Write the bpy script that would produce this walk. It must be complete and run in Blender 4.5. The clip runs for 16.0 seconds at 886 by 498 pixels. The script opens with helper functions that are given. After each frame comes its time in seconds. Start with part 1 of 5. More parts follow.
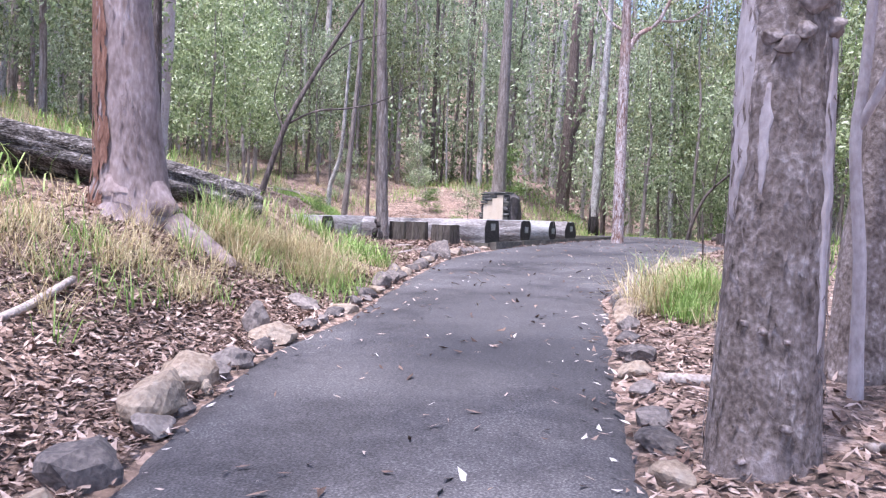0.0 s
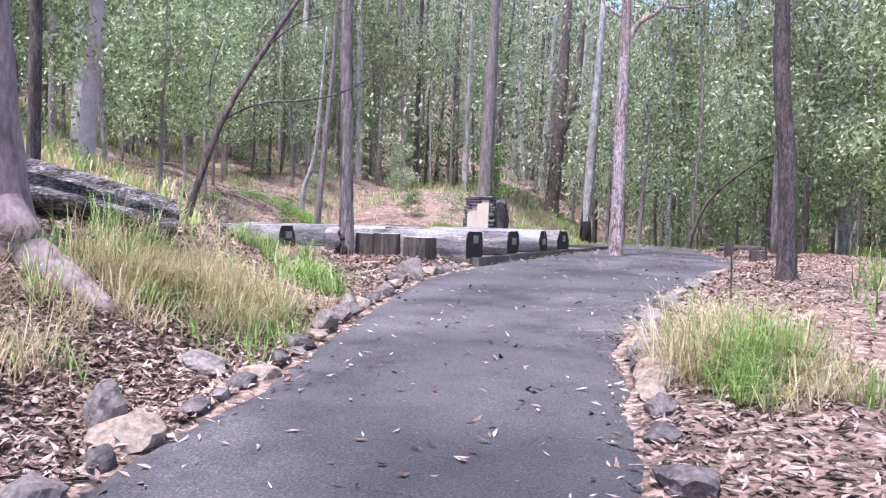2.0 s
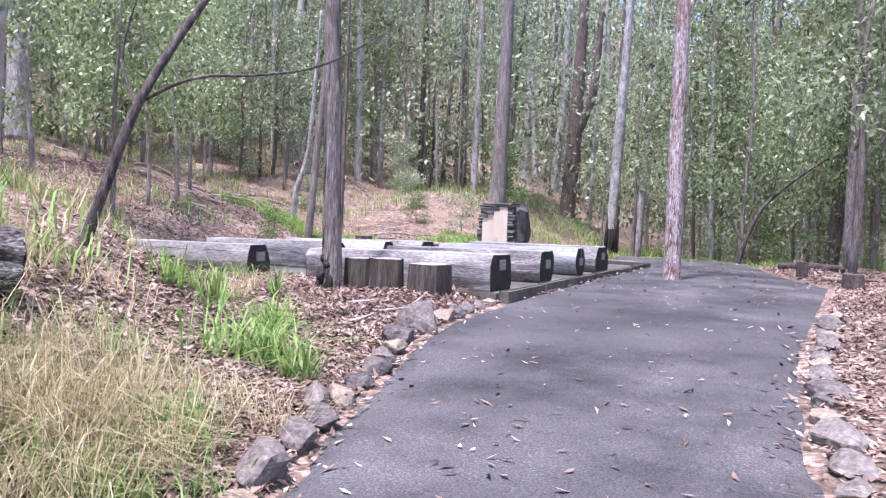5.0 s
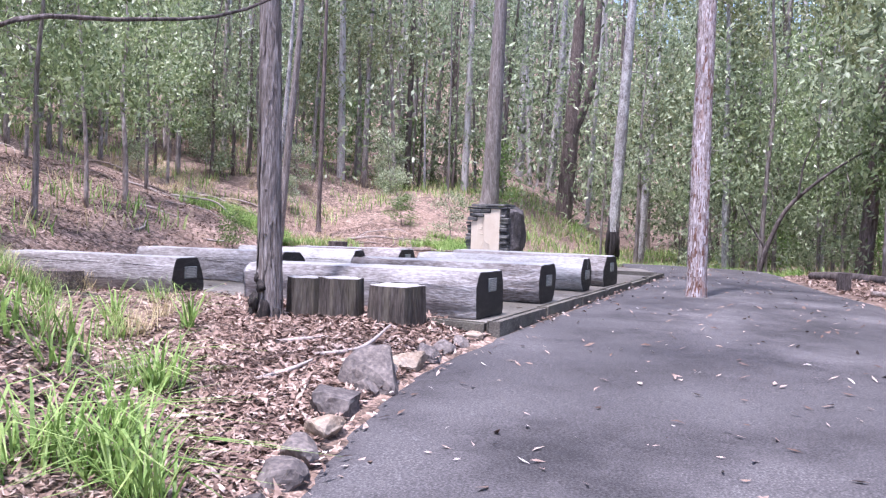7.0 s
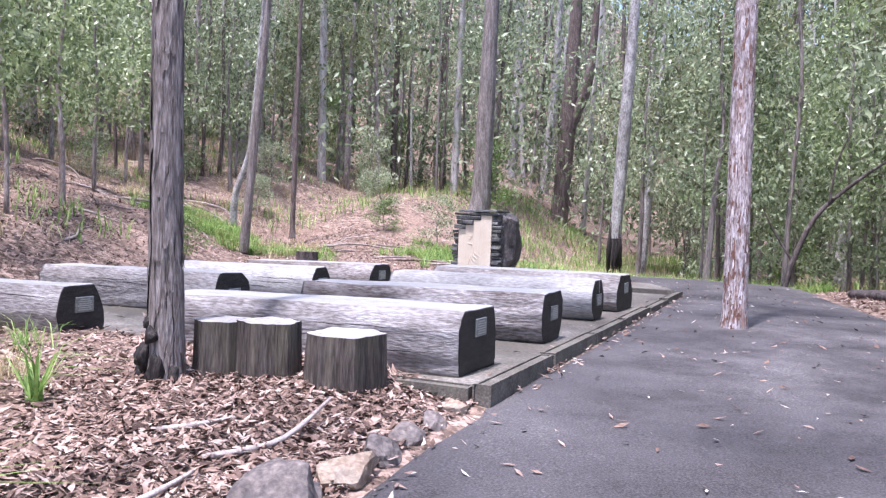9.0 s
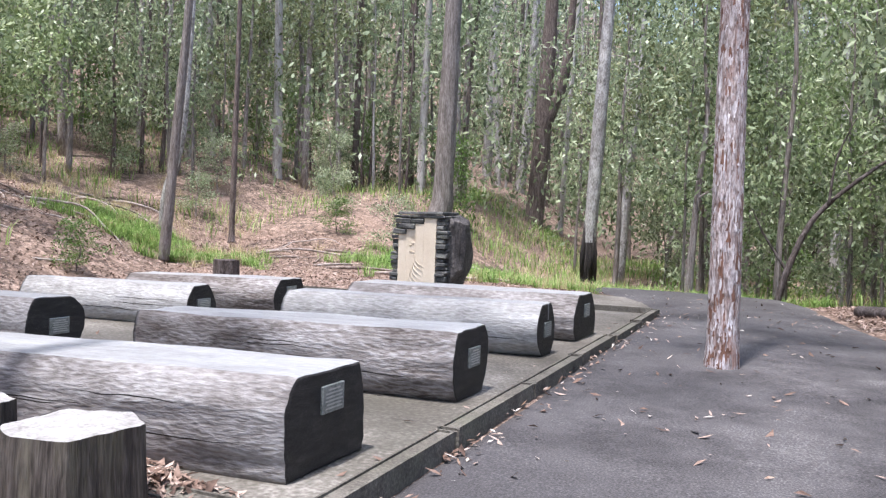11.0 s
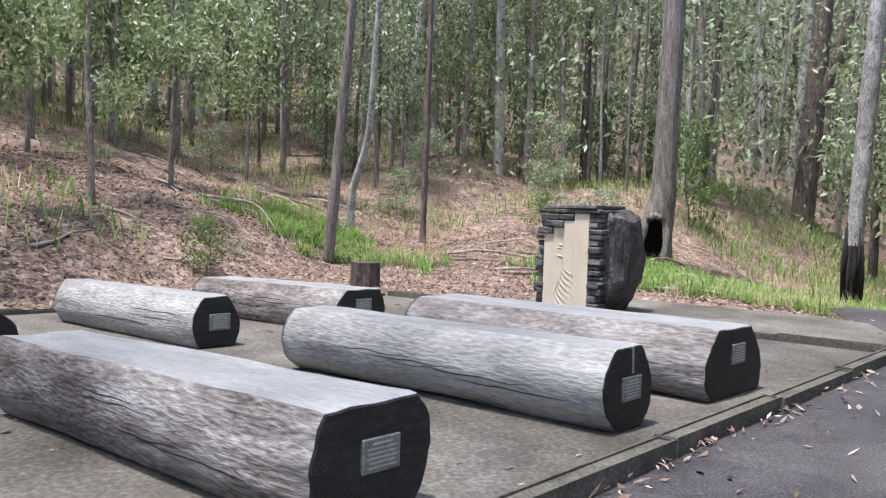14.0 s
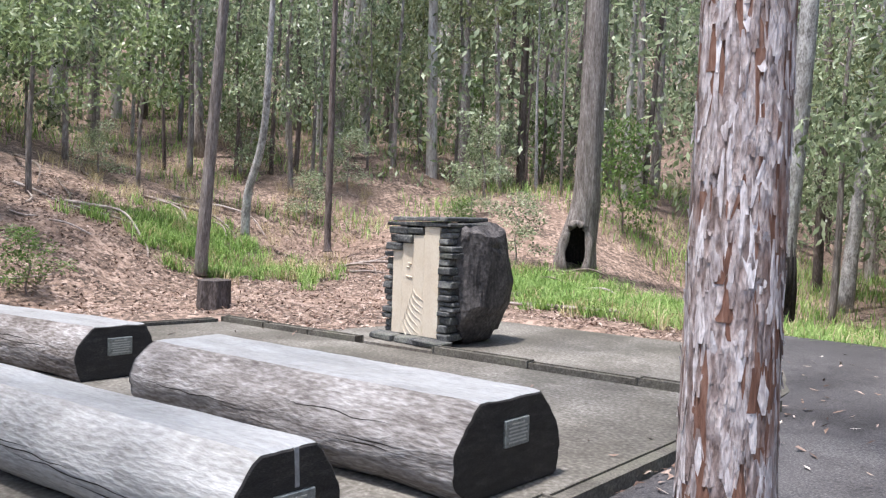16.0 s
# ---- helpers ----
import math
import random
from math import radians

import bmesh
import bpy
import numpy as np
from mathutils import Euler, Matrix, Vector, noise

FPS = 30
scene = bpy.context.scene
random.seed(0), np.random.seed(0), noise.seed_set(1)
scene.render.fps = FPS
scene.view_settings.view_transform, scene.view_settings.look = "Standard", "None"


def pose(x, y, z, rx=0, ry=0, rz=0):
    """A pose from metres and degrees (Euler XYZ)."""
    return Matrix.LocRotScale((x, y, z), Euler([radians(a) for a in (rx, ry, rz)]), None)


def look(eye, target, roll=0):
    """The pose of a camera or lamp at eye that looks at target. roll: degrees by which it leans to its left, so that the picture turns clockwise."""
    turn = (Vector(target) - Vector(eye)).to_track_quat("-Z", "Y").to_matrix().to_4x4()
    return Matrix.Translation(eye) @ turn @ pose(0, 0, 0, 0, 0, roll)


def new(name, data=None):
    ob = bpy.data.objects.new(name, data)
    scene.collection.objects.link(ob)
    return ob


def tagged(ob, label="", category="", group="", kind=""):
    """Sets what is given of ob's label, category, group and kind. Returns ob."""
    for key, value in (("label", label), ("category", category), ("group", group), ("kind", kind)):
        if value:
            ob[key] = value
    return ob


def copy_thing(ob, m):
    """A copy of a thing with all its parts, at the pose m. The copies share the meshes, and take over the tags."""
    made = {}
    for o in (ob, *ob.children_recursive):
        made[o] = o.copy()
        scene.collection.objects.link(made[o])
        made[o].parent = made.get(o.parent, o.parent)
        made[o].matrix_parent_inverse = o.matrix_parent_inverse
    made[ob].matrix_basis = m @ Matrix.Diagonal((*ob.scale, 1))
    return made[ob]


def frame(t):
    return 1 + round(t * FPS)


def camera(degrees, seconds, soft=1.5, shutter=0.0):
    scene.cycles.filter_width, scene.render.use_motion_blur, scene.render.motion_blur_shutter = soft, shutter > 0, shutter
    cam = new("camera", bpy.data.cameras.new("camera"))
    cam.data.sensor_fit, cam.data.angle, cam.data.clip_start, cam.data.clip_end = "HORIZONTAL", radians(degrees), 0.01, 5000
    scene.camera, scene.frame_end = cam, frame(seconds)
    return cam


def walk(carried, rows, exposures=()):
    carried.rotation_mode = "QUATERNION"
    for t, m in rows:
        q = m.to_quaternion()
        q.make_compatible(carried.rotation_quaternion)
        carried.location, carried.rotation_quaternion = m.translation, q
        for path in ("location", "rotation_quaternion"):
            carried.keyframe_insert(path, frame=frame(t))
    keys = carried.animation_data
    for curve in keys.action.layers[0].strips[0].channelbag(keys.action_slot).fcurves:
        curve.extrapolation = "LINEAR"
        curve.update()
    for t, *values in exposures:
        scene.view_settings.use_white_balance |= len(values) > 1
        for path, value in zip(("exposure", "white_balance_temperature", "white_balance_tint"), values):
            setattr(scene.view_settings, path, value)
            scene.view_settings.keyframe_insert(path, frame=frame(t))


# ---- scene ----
cam = camera(57.6, 16.0, soft=1.3)
METRES, EYE, TILT, LEAN, TURN = 19.5, 1.5, 1.2, 0.0, 27.8
ROWS = [
    (0.0, 0.0, 0.0, 0.0, 0.13, -3.72, -2.0),
    (0.5, 0.002, 0.0273, 0.0028, 0.01, -3.72, -1.99),
    (1.0, 0.0064, 0.0559, 0.0047, -0.17, -3.7, -2.07),
    (1.5, 0.007, 0.0876, 0.0069, -0.31, -3.67, -2.11),
    (2.0, 0.0125, 0.1204, 0.0083, -0.69, -3.71, -2.1),
    (2.5, 0.0118, 0.1527, 0.0087, -0.83, -3.7, -2.15),
    (3.0, 0.0119, 0.1825, 0.0111, -0.69, -3.72, -2.17),
    (3.5, 0.0125, 0.2128, 0.0132, -0.57, -3.72, -2.18),
    (4.0, 0.0072, 0.2439, 0.0146, -0.4, -3.74, -2.17),
    (6.5, 0.0153, 0.4072, 0.0188, -0.67, -3.74, -2.04),
    (7.0, 0.0178, 0.4396, 0.0181, -0.88, -3.72, -2.08),
    (7.5, 0.0198, 0.4725, 0.0191, -1.07, -3.68, -2.11),
    (8.0, 0.0209, 0.5029, 0.0205, -1.29, -3.67, -2.16),
    (10.5, 0.0595, 0.6591, 0.0238, -1.77, -3.64, -2.22),
    (11.0, 0.0746, 0.6884, 0.0237, -2.48, -3.61, -2.26),
    (11.5, 0.0865, 0.7198, 0.0238, -3.14, -3.59, -2.32),
    (12.0, 0.101, 0.7457, 0.0228, -3.44, -3.56, -2.35),
    (12.5, 0.1104, 0.7698, 0.0198, 2.98, -3.78, -2.09),
    (13.0, 0.1247, 0.7916, 0.0205, 11.42, -4.04, -1.66),
    (13.5, 0.1452, 0.8152, 0.0205, 15.53, -4.2, -1.51),
    (14.0, 0.1646, 0.84, 0.0197, 17.12, -4.24, -1.47),
    (14.5, 0.1824, 0.866, 0.0217, 16.39, -4.19, -1.5),
    (15.0, 0.1983, 0.8914, 0.023, 15.59, -4.07, -1.5),
    (15.5, 0.2085, 0.9196, 0.0253, 15.44, -4.07, -1.55),
    (16.0, 0.2217, 0.947, 0.0261, 15.42, -4.08, -1.61),
]
walk(cam, [(t, pose(0, 0, EYE, TILT, LEAN, TURN) @ pose(METRES * x, METRES * y, METRES * z, 90 + pitch, roll, yaw)) for t, x, y, z, yaw, pitch, roll in ROWS],
     exposures=[(0.0, 1.46, 5820, 24), (3.5, 1.4, 5750, 25), (8.0, 1.42, 5750, 26), (11.5, 1.12, 6150, 12), (13.0, 0.95, 6150, 11), (16.0, 1.12, 6200, 11)])

# ---- light ----
world = bpy.data.worlds.new("sky")
world.use_nodes = True
scene.world = world
wn = world.node_tree
sky = wn.nodes.new("ShaderNodeTexSky")
sky.sky_type = "NISHITA"
sky.sun_disc = False
sky.sun_elevation, sky.sun_rotation = radians(74), radians(192)
sky.air_density, sky.dust_density = 1.0, 2.5
bgn = wn.nodes["Background"]
bgn.inputs["Strength"].default_value = 0.15
wn.links.new(sky.outputs["Color"], bgn.inputs["Color"])
sun = new("sun", bpy.data.lights.new("sun", "SUN"))
sun.data.energy, sun.data.angle, sun.data.color = 3.3, radians(3.0), (1.0, 0.96, 0.91)
sun.matrix_world = look((-1.2, -5.0, 18.0), (0, 0, 0))

# ---- materials ----


def shade(name, ramp, scale=4.0, rough=0.85, bump=0.3, fine=40.0, stretch=(1, 1, 1), metal=0.0, blotch=0.0, blotch_col=(0.1, 0.1, 0.1), blotch_scale=1.2,
          dist=0.02, vary=0.0, island=False, space="Object", sheen=0.35, translucent=0.0, contrast=1.6, cells=0.0, tone=0.0):
    """A procedural surface: coarse colour ramp, fine grain, optional blotches, bump."""
    m = bpy.data.materials.new(name)
    m.use_nodes = True
    nt = m.node_tree
    nd, ln = nt.nodes, nt.links
    bs = nd["Principled BSDF"]
    bs.inputs["Roughness"].default_value = rough
    bs.inputs["Metallic"].default_value = metal
    bs.inputs["Specular IOR Level"].default_value = sheen
    tc = nd.new("ShaderNodeTexCoord")
    mp = nd.new("ShaderNodeMapping")
    mp.inputs["Scale"].default_value = stretch
    ln.new(tc.outputs[space], mp.inputs["Vector"])
    n1 = nd.new("ShaderNodeTexNoise")
    n1.inputs["Scale"].default_value = scale
    n1.inputs["Detail"].default_value = 8
    n1.inputs["Roughness"].default_value = 0.65
    ln.new(mp.outputs["Vector"], n1.inputs["Vector"])
    n2 = nd.new("ShaderNodeTexNoise")
    n2.inputs["Scale"].default_value = fine
    n2.inputs["Detail"].default_value = 5
    ln.new(mp.outputs["Vector"], n2.inputs["Vector"])
    mx = nd.new("ShaderNodeMath")
    mx.operation = "MULTIPLY_ADD"
    mx.inputs[1].default_value = 0.45
    ln.new(n2.outputs["Fac"], mx.inputs[0])
    sc = nd.new("ShaderNodeMath")
    sc.operation = "MULTIPLY"
    sc.inputs[1].default_value = 0.55
    ln.new(n1.outputs["Fac"], sc.inputs[0])
    ln.new(sc.outputs[0], mx.inputs[2])
    ct = nd.new("ShaderNodeMath")
    ct.operation = "MULTIPLY_ADD"
    ct.inputs[1].default_value, ct.inputs[2].default_value = contrast, 0.5 - 0.5 * contrast
    ln.new(mx.outputs[0], ct.inputs[0])
    fac = ct.outputs[0]
    if cells:
        warp = nd.new("ShaderNodeVectorMath")
        warp.operation = "MULTIPLY_ADD"
        warp.inputs[1].default_value = (0.12, 0.12, 0.12)
        ln.new(n2.outputs["Color"], warp.inputs[0])
        ln.new(mp.outputs["Vector"], warp.inputs[2])
        vo = nd.new("ShaderNodeTexVoronoi")
        vo.inputs["Scale"].default_value = cells
        ln.new(warp.outputs[0], vo.inputs["Vector"])
        sp_ = nd.new("ShaderNodeSeparateColor")
        ln.new(vo.outputs["Color"], sp_.inputs[0])
        ca = nd.new("ShaderNodeMath")
        ca.operation = "MULTIPLY_ADD"
        ca.inputs[1].default_value = 0.5
        ln.new(sp_.outputs[0], ca.inputs[0])
        cb = nd.new("ShaderNodeMath")
        cb.operation = "SUBTRACT"
        cb.inputs[1].default_value = 0.25
        ln.new(fac, cb.inputs[0])
        ln.new(cb.outputs[0], ca.inputs[2])
        fac = ca.outputs[0]
    if tone:
        oi = nd.new("ShaderNodeObjectInfo")
        ta = nd.new("ShaderNodeMath")
        ta.operation = "MULTIPLY_ADD"
        ta.inputs[1].default_value = tone
        ln.new(oi.outputs["Random"], ta.inputs[0])
        tb = nd.new("ShaderNodeMath")
        tb.operation = "SUBTRACT"
        tb.inputs[1].default_value = tone / 2
        ln.new(fac, tb.inputs[0])
        ln.new(tb.outputs[0], ta.inputs[2])
        fac = ta.outputs[0]
    if vary:
        src = nd.new("ShaderNodeNewGeometry").outputs["Random Per Island"] if island else nd.new("ShaderNodeObjectInfo").outputs["Random"]
        v = nd.new("ShaderNodeMath")
        v.operation = "MULTIPLY_ADD"
        v.inputs[1].default_value = vary
        ln.new(src, v.inputs[0])
        sub = nd.new("ShaderNodeMath")
        sub.operation = "SUBTRACT"
        sub.inputs[1].default_value = vary / 2
        ln.new(fac, sub.inputs[0])
        ln.new(sub.outputs[0], v.inputs[2])
        fac = v.outputs[0]
    cr = nd.new("ShaderNodeValToRGB")
    el = cr.color_ramp.elements
    while len(el) < len(ramp):
        el.new(0.5)
    for e, (p, c) in zip(el, ramp):
        e.position, e.color = p, (*c, 1)
    ln.new(fac, cr.inputs["Fac"])
    col = cr.outputs["Color"]
    if blotch:
        n3 = nd.new("ShaderNodeTexNoise")
        n3.inputs["Scale"].default_value = blotch_scale
        n3.inputs["Detail"].default_value = 6
        n3.inputs["Roughness"].default_value = 0.7
        ln.new(mp.outputs["Vector"], n3.inputs["Vector"])
        r3 = nd.new("ShaderNodeValToRGB")
        r3.color_ramp.elements[0].position, r3.color_ramp.elements[1].position = 0.5, 0.64
        ln.new(n3.outputs["Fac"], r3.inputs["Fac"])
        k = nd.new("ShaderNodeMath")
        k.operation = "MULTIPLY"
        k.inputs[1].default_value = blotch
        ln.new(r3.outputs["Color"], k.inputs[0])
        mixc = nd.new("ShaderNodeMix")
        mixc.data_type = "RGBA"
        ln.new(k.outputs[0], mixc.inputs[0])
        ln.new(col, mixc.inputs[6])
        mixc.inputs[7].default_value = (*blotch_col, 1)
        col = mixc.outputs[2]
    ln.new(col, bs.inputs["Base Color"])
    if bump:
        bp = nd.new("ShaderNodeBump")
        bp.inputs["Strength"].default_value = bump
        bp.inputs["Distance"].default_value = dist
        ln.new(mx.outputs[0], bp.inputs["Height"])
        ln.new(bp.outputs["Normal"], bs.inputs["Normal"])
    if translucent:
        tr = nd.new("ShaderNodeBsdfTranslucent")
        ln.new(col, tr.inputs["Color"])
        ms = nd.new("ShaderNodeMixShader")
        ms.inputs[0].default_value = translucent
        ln.new(bs.outputs[0], ms.inputs[1])
        ln.new(tr.outputs[0], ms.inputs[2])
        ln.new(ms.outputs[0], nd["Material Output"].inputs["Surface"])
    return m


SOIL = shade("leaf_strewn_soil", [(0.2, (0.04, 0.029, 0.023)), (0.42, (0.125, 0.087, 0.067)), (0.6, (0.235, 0.163, 0.127)), (0.8, (0.4, 0.3, 0.245))], 2.2, 0.95, 0.8, 26, cells=15, dist=0.03, blotch=0.5, blotch_col=(0.27, 0.183, 0.138), blotch_scale=0.3)
ASPHALT = shade("worn_asphalt", [(0.2, (0.022, 0.02, 0.021)), (0.45, (0.06, 0.055, 0.057)), (0.62, (0.094, 0.087, 0.089)), (0.82, (0.2, 0.187, 0.185))], 0.9, 0.85, 1.0, 75, blotch=0.55, blotch_col=(0.032, 0.03, 0.033), blotch_scale=0.45, dist=0.012, contrast=2.4)
CONCRETE = shade("stained_concrete", [(0.12, (0.045, 0.04, 0.033)), (0.4, (0.1, 0.089, 0.075)), (0.6, (0.16, 0.146, 0.127)), (0.85, (0.3, 0.28, 0.252))], 0.9, 0.8, 0.4, 30, blotch=0.6, blotch_col=(0.065, 0.06, 0.046), blotch_scale=0.8, dist=0.008, contrast=2.2)
KERB = shade("mossy_kerb_concrete", [(0.2, (0.04, 0.036, 0.03)), (0.5, (0.115, 0.103, 0.087)), (0.8, (0.24, 0.22, 0.19))], 4, 0.95, 0.6, 50, blotch=0.4, blotch_col=(0.07, 0.075, 0.045), blotch_scale=2.0)
LOGWOOD = shade("weathered_grey_log", [(0.1, (0.05, 0.04, 0.036)), (0.36, (0.16, 0.143, 0.136)), (0.56, (0.28, 0.262, 0.256)), (0.8, (0.44, 0.425, 0.42))], 3.6, 0.85, 1.0, 34, stretch=(0.42, 1.5, 1.5), blotch=0.8, blotch_col=(0.10, 0.084, 0.078), blotch_scale=1.9, contrast=1.75, dist=0.03, tone=0.12)
LOGBROWN = shade("brown_stained_log", [(0.08, (0.028, 0.021, 0.018)), (0.34, (0.12, 0.1, 0.09)), (0.55, (0.24, 0.217, 0.208)), (0.8, (0.42, 0.4, 0.397))], 3.4, 0.88, 1.0, 32, stretch=(0.42, 1.5, 1.5), blotch=0.9, blotch_col=(0.068, 0.052, 0.044), blotch_scale=2.0, contrast=2.1, dist=0.035, tone=0.1)
LOGPALE = shade("bleached_pale_log", [(0.1, (0.1, 0.088, 0.08)), (0.36, (0.26, 0.25, 0.24)), (0.56, (0.38, 0.37, 0.36)), (0.8, (0.53, 0.52, 0.51))], 3.4, 0.85, 0.9, 34, stretch=(0.42, 1.5, 1.5), blotch=0.55, blotch_col=(0.15, 0.135, 0.122), blotch_scale=1.6, contrast=1.6, dist=0.025)
# paler and bluer than the flanks: sky light on the tops put into the colour
LOGTOP = shade("pale_skylit_log_top", [(0.1, (0.13, 0.122, 0.118)), (0.4, (0.25, 0.247, 0.248)), (0.65, (0.34, 0.34, 0.345)), (0.9, (0.44, 0.44, 0.45))], 3.5, 0.5, 0.5, 34, stretch=(0.5, 1.8, 1.8), vary=0.1, blotch=0.4, blotch_col=(0.19, 0.182, 0.178), blotch_scale=1.6)
LOGEND = shade("blackened_log_end", [(0.3, (0.012, 0.011, 0.011)), (0.55, (0.03, 0.027, 0.026)), (0.75, (0.075, 0.066, 0.06))], 5, 0.6, 0.5, 60, stretch=(3, 1, 4))
PLAQUE = shade("tarnished_metal_plaque", [(0.3, (0.17, 0.18, 0.17)), (0.6, (0.34, 0.36, 0.35))], 12, 0.45, 0.1, 80, metal=0.6)
LETTER = shade("raised_plaque_letters", [(0.3, (0.45, 0.46, 0.44)), (0.6, (0.6, 0.6, 0.58))], 12, 0.4, 0.0, metal=0.6)
SANDSTONE = shade("cream_sandstone", [(0.2, (0.5, 0.4, 0.3)), (0.5, (0.62, 0.53, 0.42)), (0.8, (0.72, 0.65, 0.55))], 2, 0.85, 0.3, 60, stretch=(2, 2, 0.9), dist=0.008, contrast=1.2)
SLATE = shade("dark_slate", [(0.3, (0.03, 0.031, 0.033)), (0.5, (0.085, 0.085, 0.085)), (0.68, (0.2, 0.195, 0.185))], 6, 0.7, 0.6, 50, vary=0.18, blotch=0.35, blotch_col=(0.09, 0.1, 0.06), blotch_scale=3)
BOULDER = shade("dark_boulder", [(0.3, (0.022, 0.02, 0.021)), (0.5, (0.055, 0.048, 0.047)), (0.7, (0.13, 0.115, 0.11))], 4, 0.7, 0.7, 30, blotch=0.3, blotch_col=(0.16, 0.14, 0.13), blotch_scale=2.5, dist=0.03)
ROCK = shade("pinkish_grey_rock", [(0.15, (0.03, 0.026, 0.027)), (0.42, (0.1, 0.086, 0.082)), (0.62, (0.2, 0.168, 0.152)), (0.88, (0.38, 0.33, 0.29))], 2.5, 0.9, 0.8, 30, vary=0.24, blotch=0.4, blotch_col=(0.09, 0.085, 0.085), blotch_scale=3, dist=0.03)
OCHRE = shade("ochre_sandstone_rock", [(0.15, (0.08, 0.06, 0.048)), (0.42, (0.235, 0.177, 0.13)), (0.65, (0.4, 0.325, 0.25)), (0.88, (0.54, 0.475, 0.4))], 2.5, 0.9, 0.8, 30, blotch=0.45, blotch_col=(0.11, 0.1, 0.095), blotch_scale=3.5, dist=0.03)
GUM = shade("mottled_pink_grey_gum_bark", [(0.15, (0.085, 0.06, 0.055)), (0.42, (0.2, 0.155, 0.15)), (0.62, (0.31, 0.255, 0.255)), (0.85, (0.48, 0.42, 0.425))], 2.6, 0.85, 0.7, 18, stretch=(1.3, 1.3, 0.5), blotch=0.5, blotch_col=(0.17, 0.115, 0.10), blotch_scale=2.4)
GUM2 = shade("brown_grey_gum_bark", [(0.1, (0.042, 0.031, 0.026)), (0.4, (0.145, 0.114, 0.1)), (0.62, (0.245, 0.202, 0.186)), (0.85, (0.44, 0.385, 0.37))], 5, 0.9, 1.0, 30, stretch=(1.2, 1.2, 0.9), contrast=2.3, blotch=0.65, blotch_col=(0.31, 0.262, 0.258), blotch_scale=0.9, dist=0.025)
FIBRE = shade("fibrous_grey_bark", [(0.2, (0.055, 0.045, 0.039)), (0.45, (0.165, 0.14, 0.127)), (0.6, (0.28, 0.247, 0.232)), (0.8, (0.44, 0.405, 0.39))], 7, 0.95, 1.0, 30, stretch=(2.6, 2.6, 0.28), dist=0.04)
FLAKY = shade("flaking_pink_bark", [(0.1, (0.06, 0.038, 0.032)), (0.36, (0.21, 0.155, 0.143)), (0.58, (0.42, 0.35, 0.34)), (0.82, (0.66, 0.6, 0.6))], 5, 0.9, 1.0, 22, stretch=(2.4, 2.4, 0.6), blotch=0.75, blotch_col=(0.26, 0.12, 0.075), blotch_scale=1.1, dist=0.05, contrast=2.4)
FLAKY2 = shade("pale_lavender_bark_plate", [(0.1, (0.14, 0.105, 0.098)), (0.42, (0.36, 0.31, 0.31)), (0.68, (0.56, 0.51, 0.52)), (0.9, (0.74, 0.7, 0.71))], 8, 0.9, 0.9, 40, stretch=(2.2, 2.2, 0.6), vary=0.5, island=True, contrast=2.2)
RED = shade("red_brown_bark", [(0.3, (0.055, 0.04, 0.036)), (0.5, (0.14, 0.107, 0.096)), (0.7, (0.27, 0.226, 0.212))], 7, 0.95, 0.9, 30, stretch=(2.4, 2.4, 0.3), dist=0.03)
PALE = shade("pale_grey_bark", [(0.25, (0.13, 0.117, 0.109)), (0.48, (0.32, 0.303, 0.293)), (0.7, (0.54, 0.52, 0.51))], 5, 0.85, 0.8, 24, stretch=(1.5, 1.5, 0.6), blotch=0.6, blotch_col=(0.15, 0.132, 0.122), blotch_scale=1.8, contrast=2.0, dist=0.03)
DARKBARK = shade("dark_bark", [(0.3, (0.025, 0.02, 0.018)), (0.5, (0.075, 0.06, 0.055)), (0.7, (0.17, 0.145, 0.14))], 8, 0.95, 0.8, 40, stretch=(2, 2, 0.4))
PEELED = shade("pale_peeled_gum_bark", [(0.15, (0.24, 0.195, 0.19)), (0.5, (0.41, 0.36, 0.36)), (0.85, (0.56, 0.51, 0.515))], 7, 0.8, 0.6, 30, stretch=(1.2, 1.2, 0.6), blotch=0.3, blotch_col=(0.24, 0.17, 0.15), blotch_scale=2.2)
CHAR = shade("charred_wood", [(0.3, (0.008, 0.007, 0.007)), (0.55, (0.022, 0.018, 0.017)), (0.75, (0.07, 0.055, 0.05))], 10, 0.85, 0.9, 40, stretch=(2, 2, 0.5))
RUST = shade("orange_inner_bark", [(0.2, (0.07, 0.032, 0.022)), (0.5, (0.17, 0.085, 0.06)), (0.8, (0.29, 0.18, 0.14))], 9, 0.95, 0.8, 40, stretch=(2.5, 2.5, 0.4))
TWIGBARK = shade("mixed_woodland_bark", [(0.2, (0.07, 0.055, 0.047)), (0.45, (0.19, 0.155, 0.14)), (0.6, (0.34, 0.30, 0.28)), (0.8, (0.55, 0.52, 0.5))], 3, 0.9, 0.6, 20, stretch=(1.5, 1.5, 0.4), vary=0.5, island=True, dist=0.03)
LEAFG = [(0.05, (0.065, 0.085, 0.042)), (0.35, (0.2, 0.255, 0.135)), (0.6, (0.34, 0.405, 0.235)), (0.92, (0.58, 0.63, 0.45))]
LEAF3 = shade("olive_gum_leaf", [(0.15, (0.085, 0.1, 0.042)), (0.45, (0.18, 0.21, 0.092)), (0.65, (0.29, 0.315, 0.155)), (0.9, (0.46, 0.475, 0.29))], 0.6, 0.5, 0.0, 8, vary=0.6, island=True, translucent=0.4, sheen=0.5)
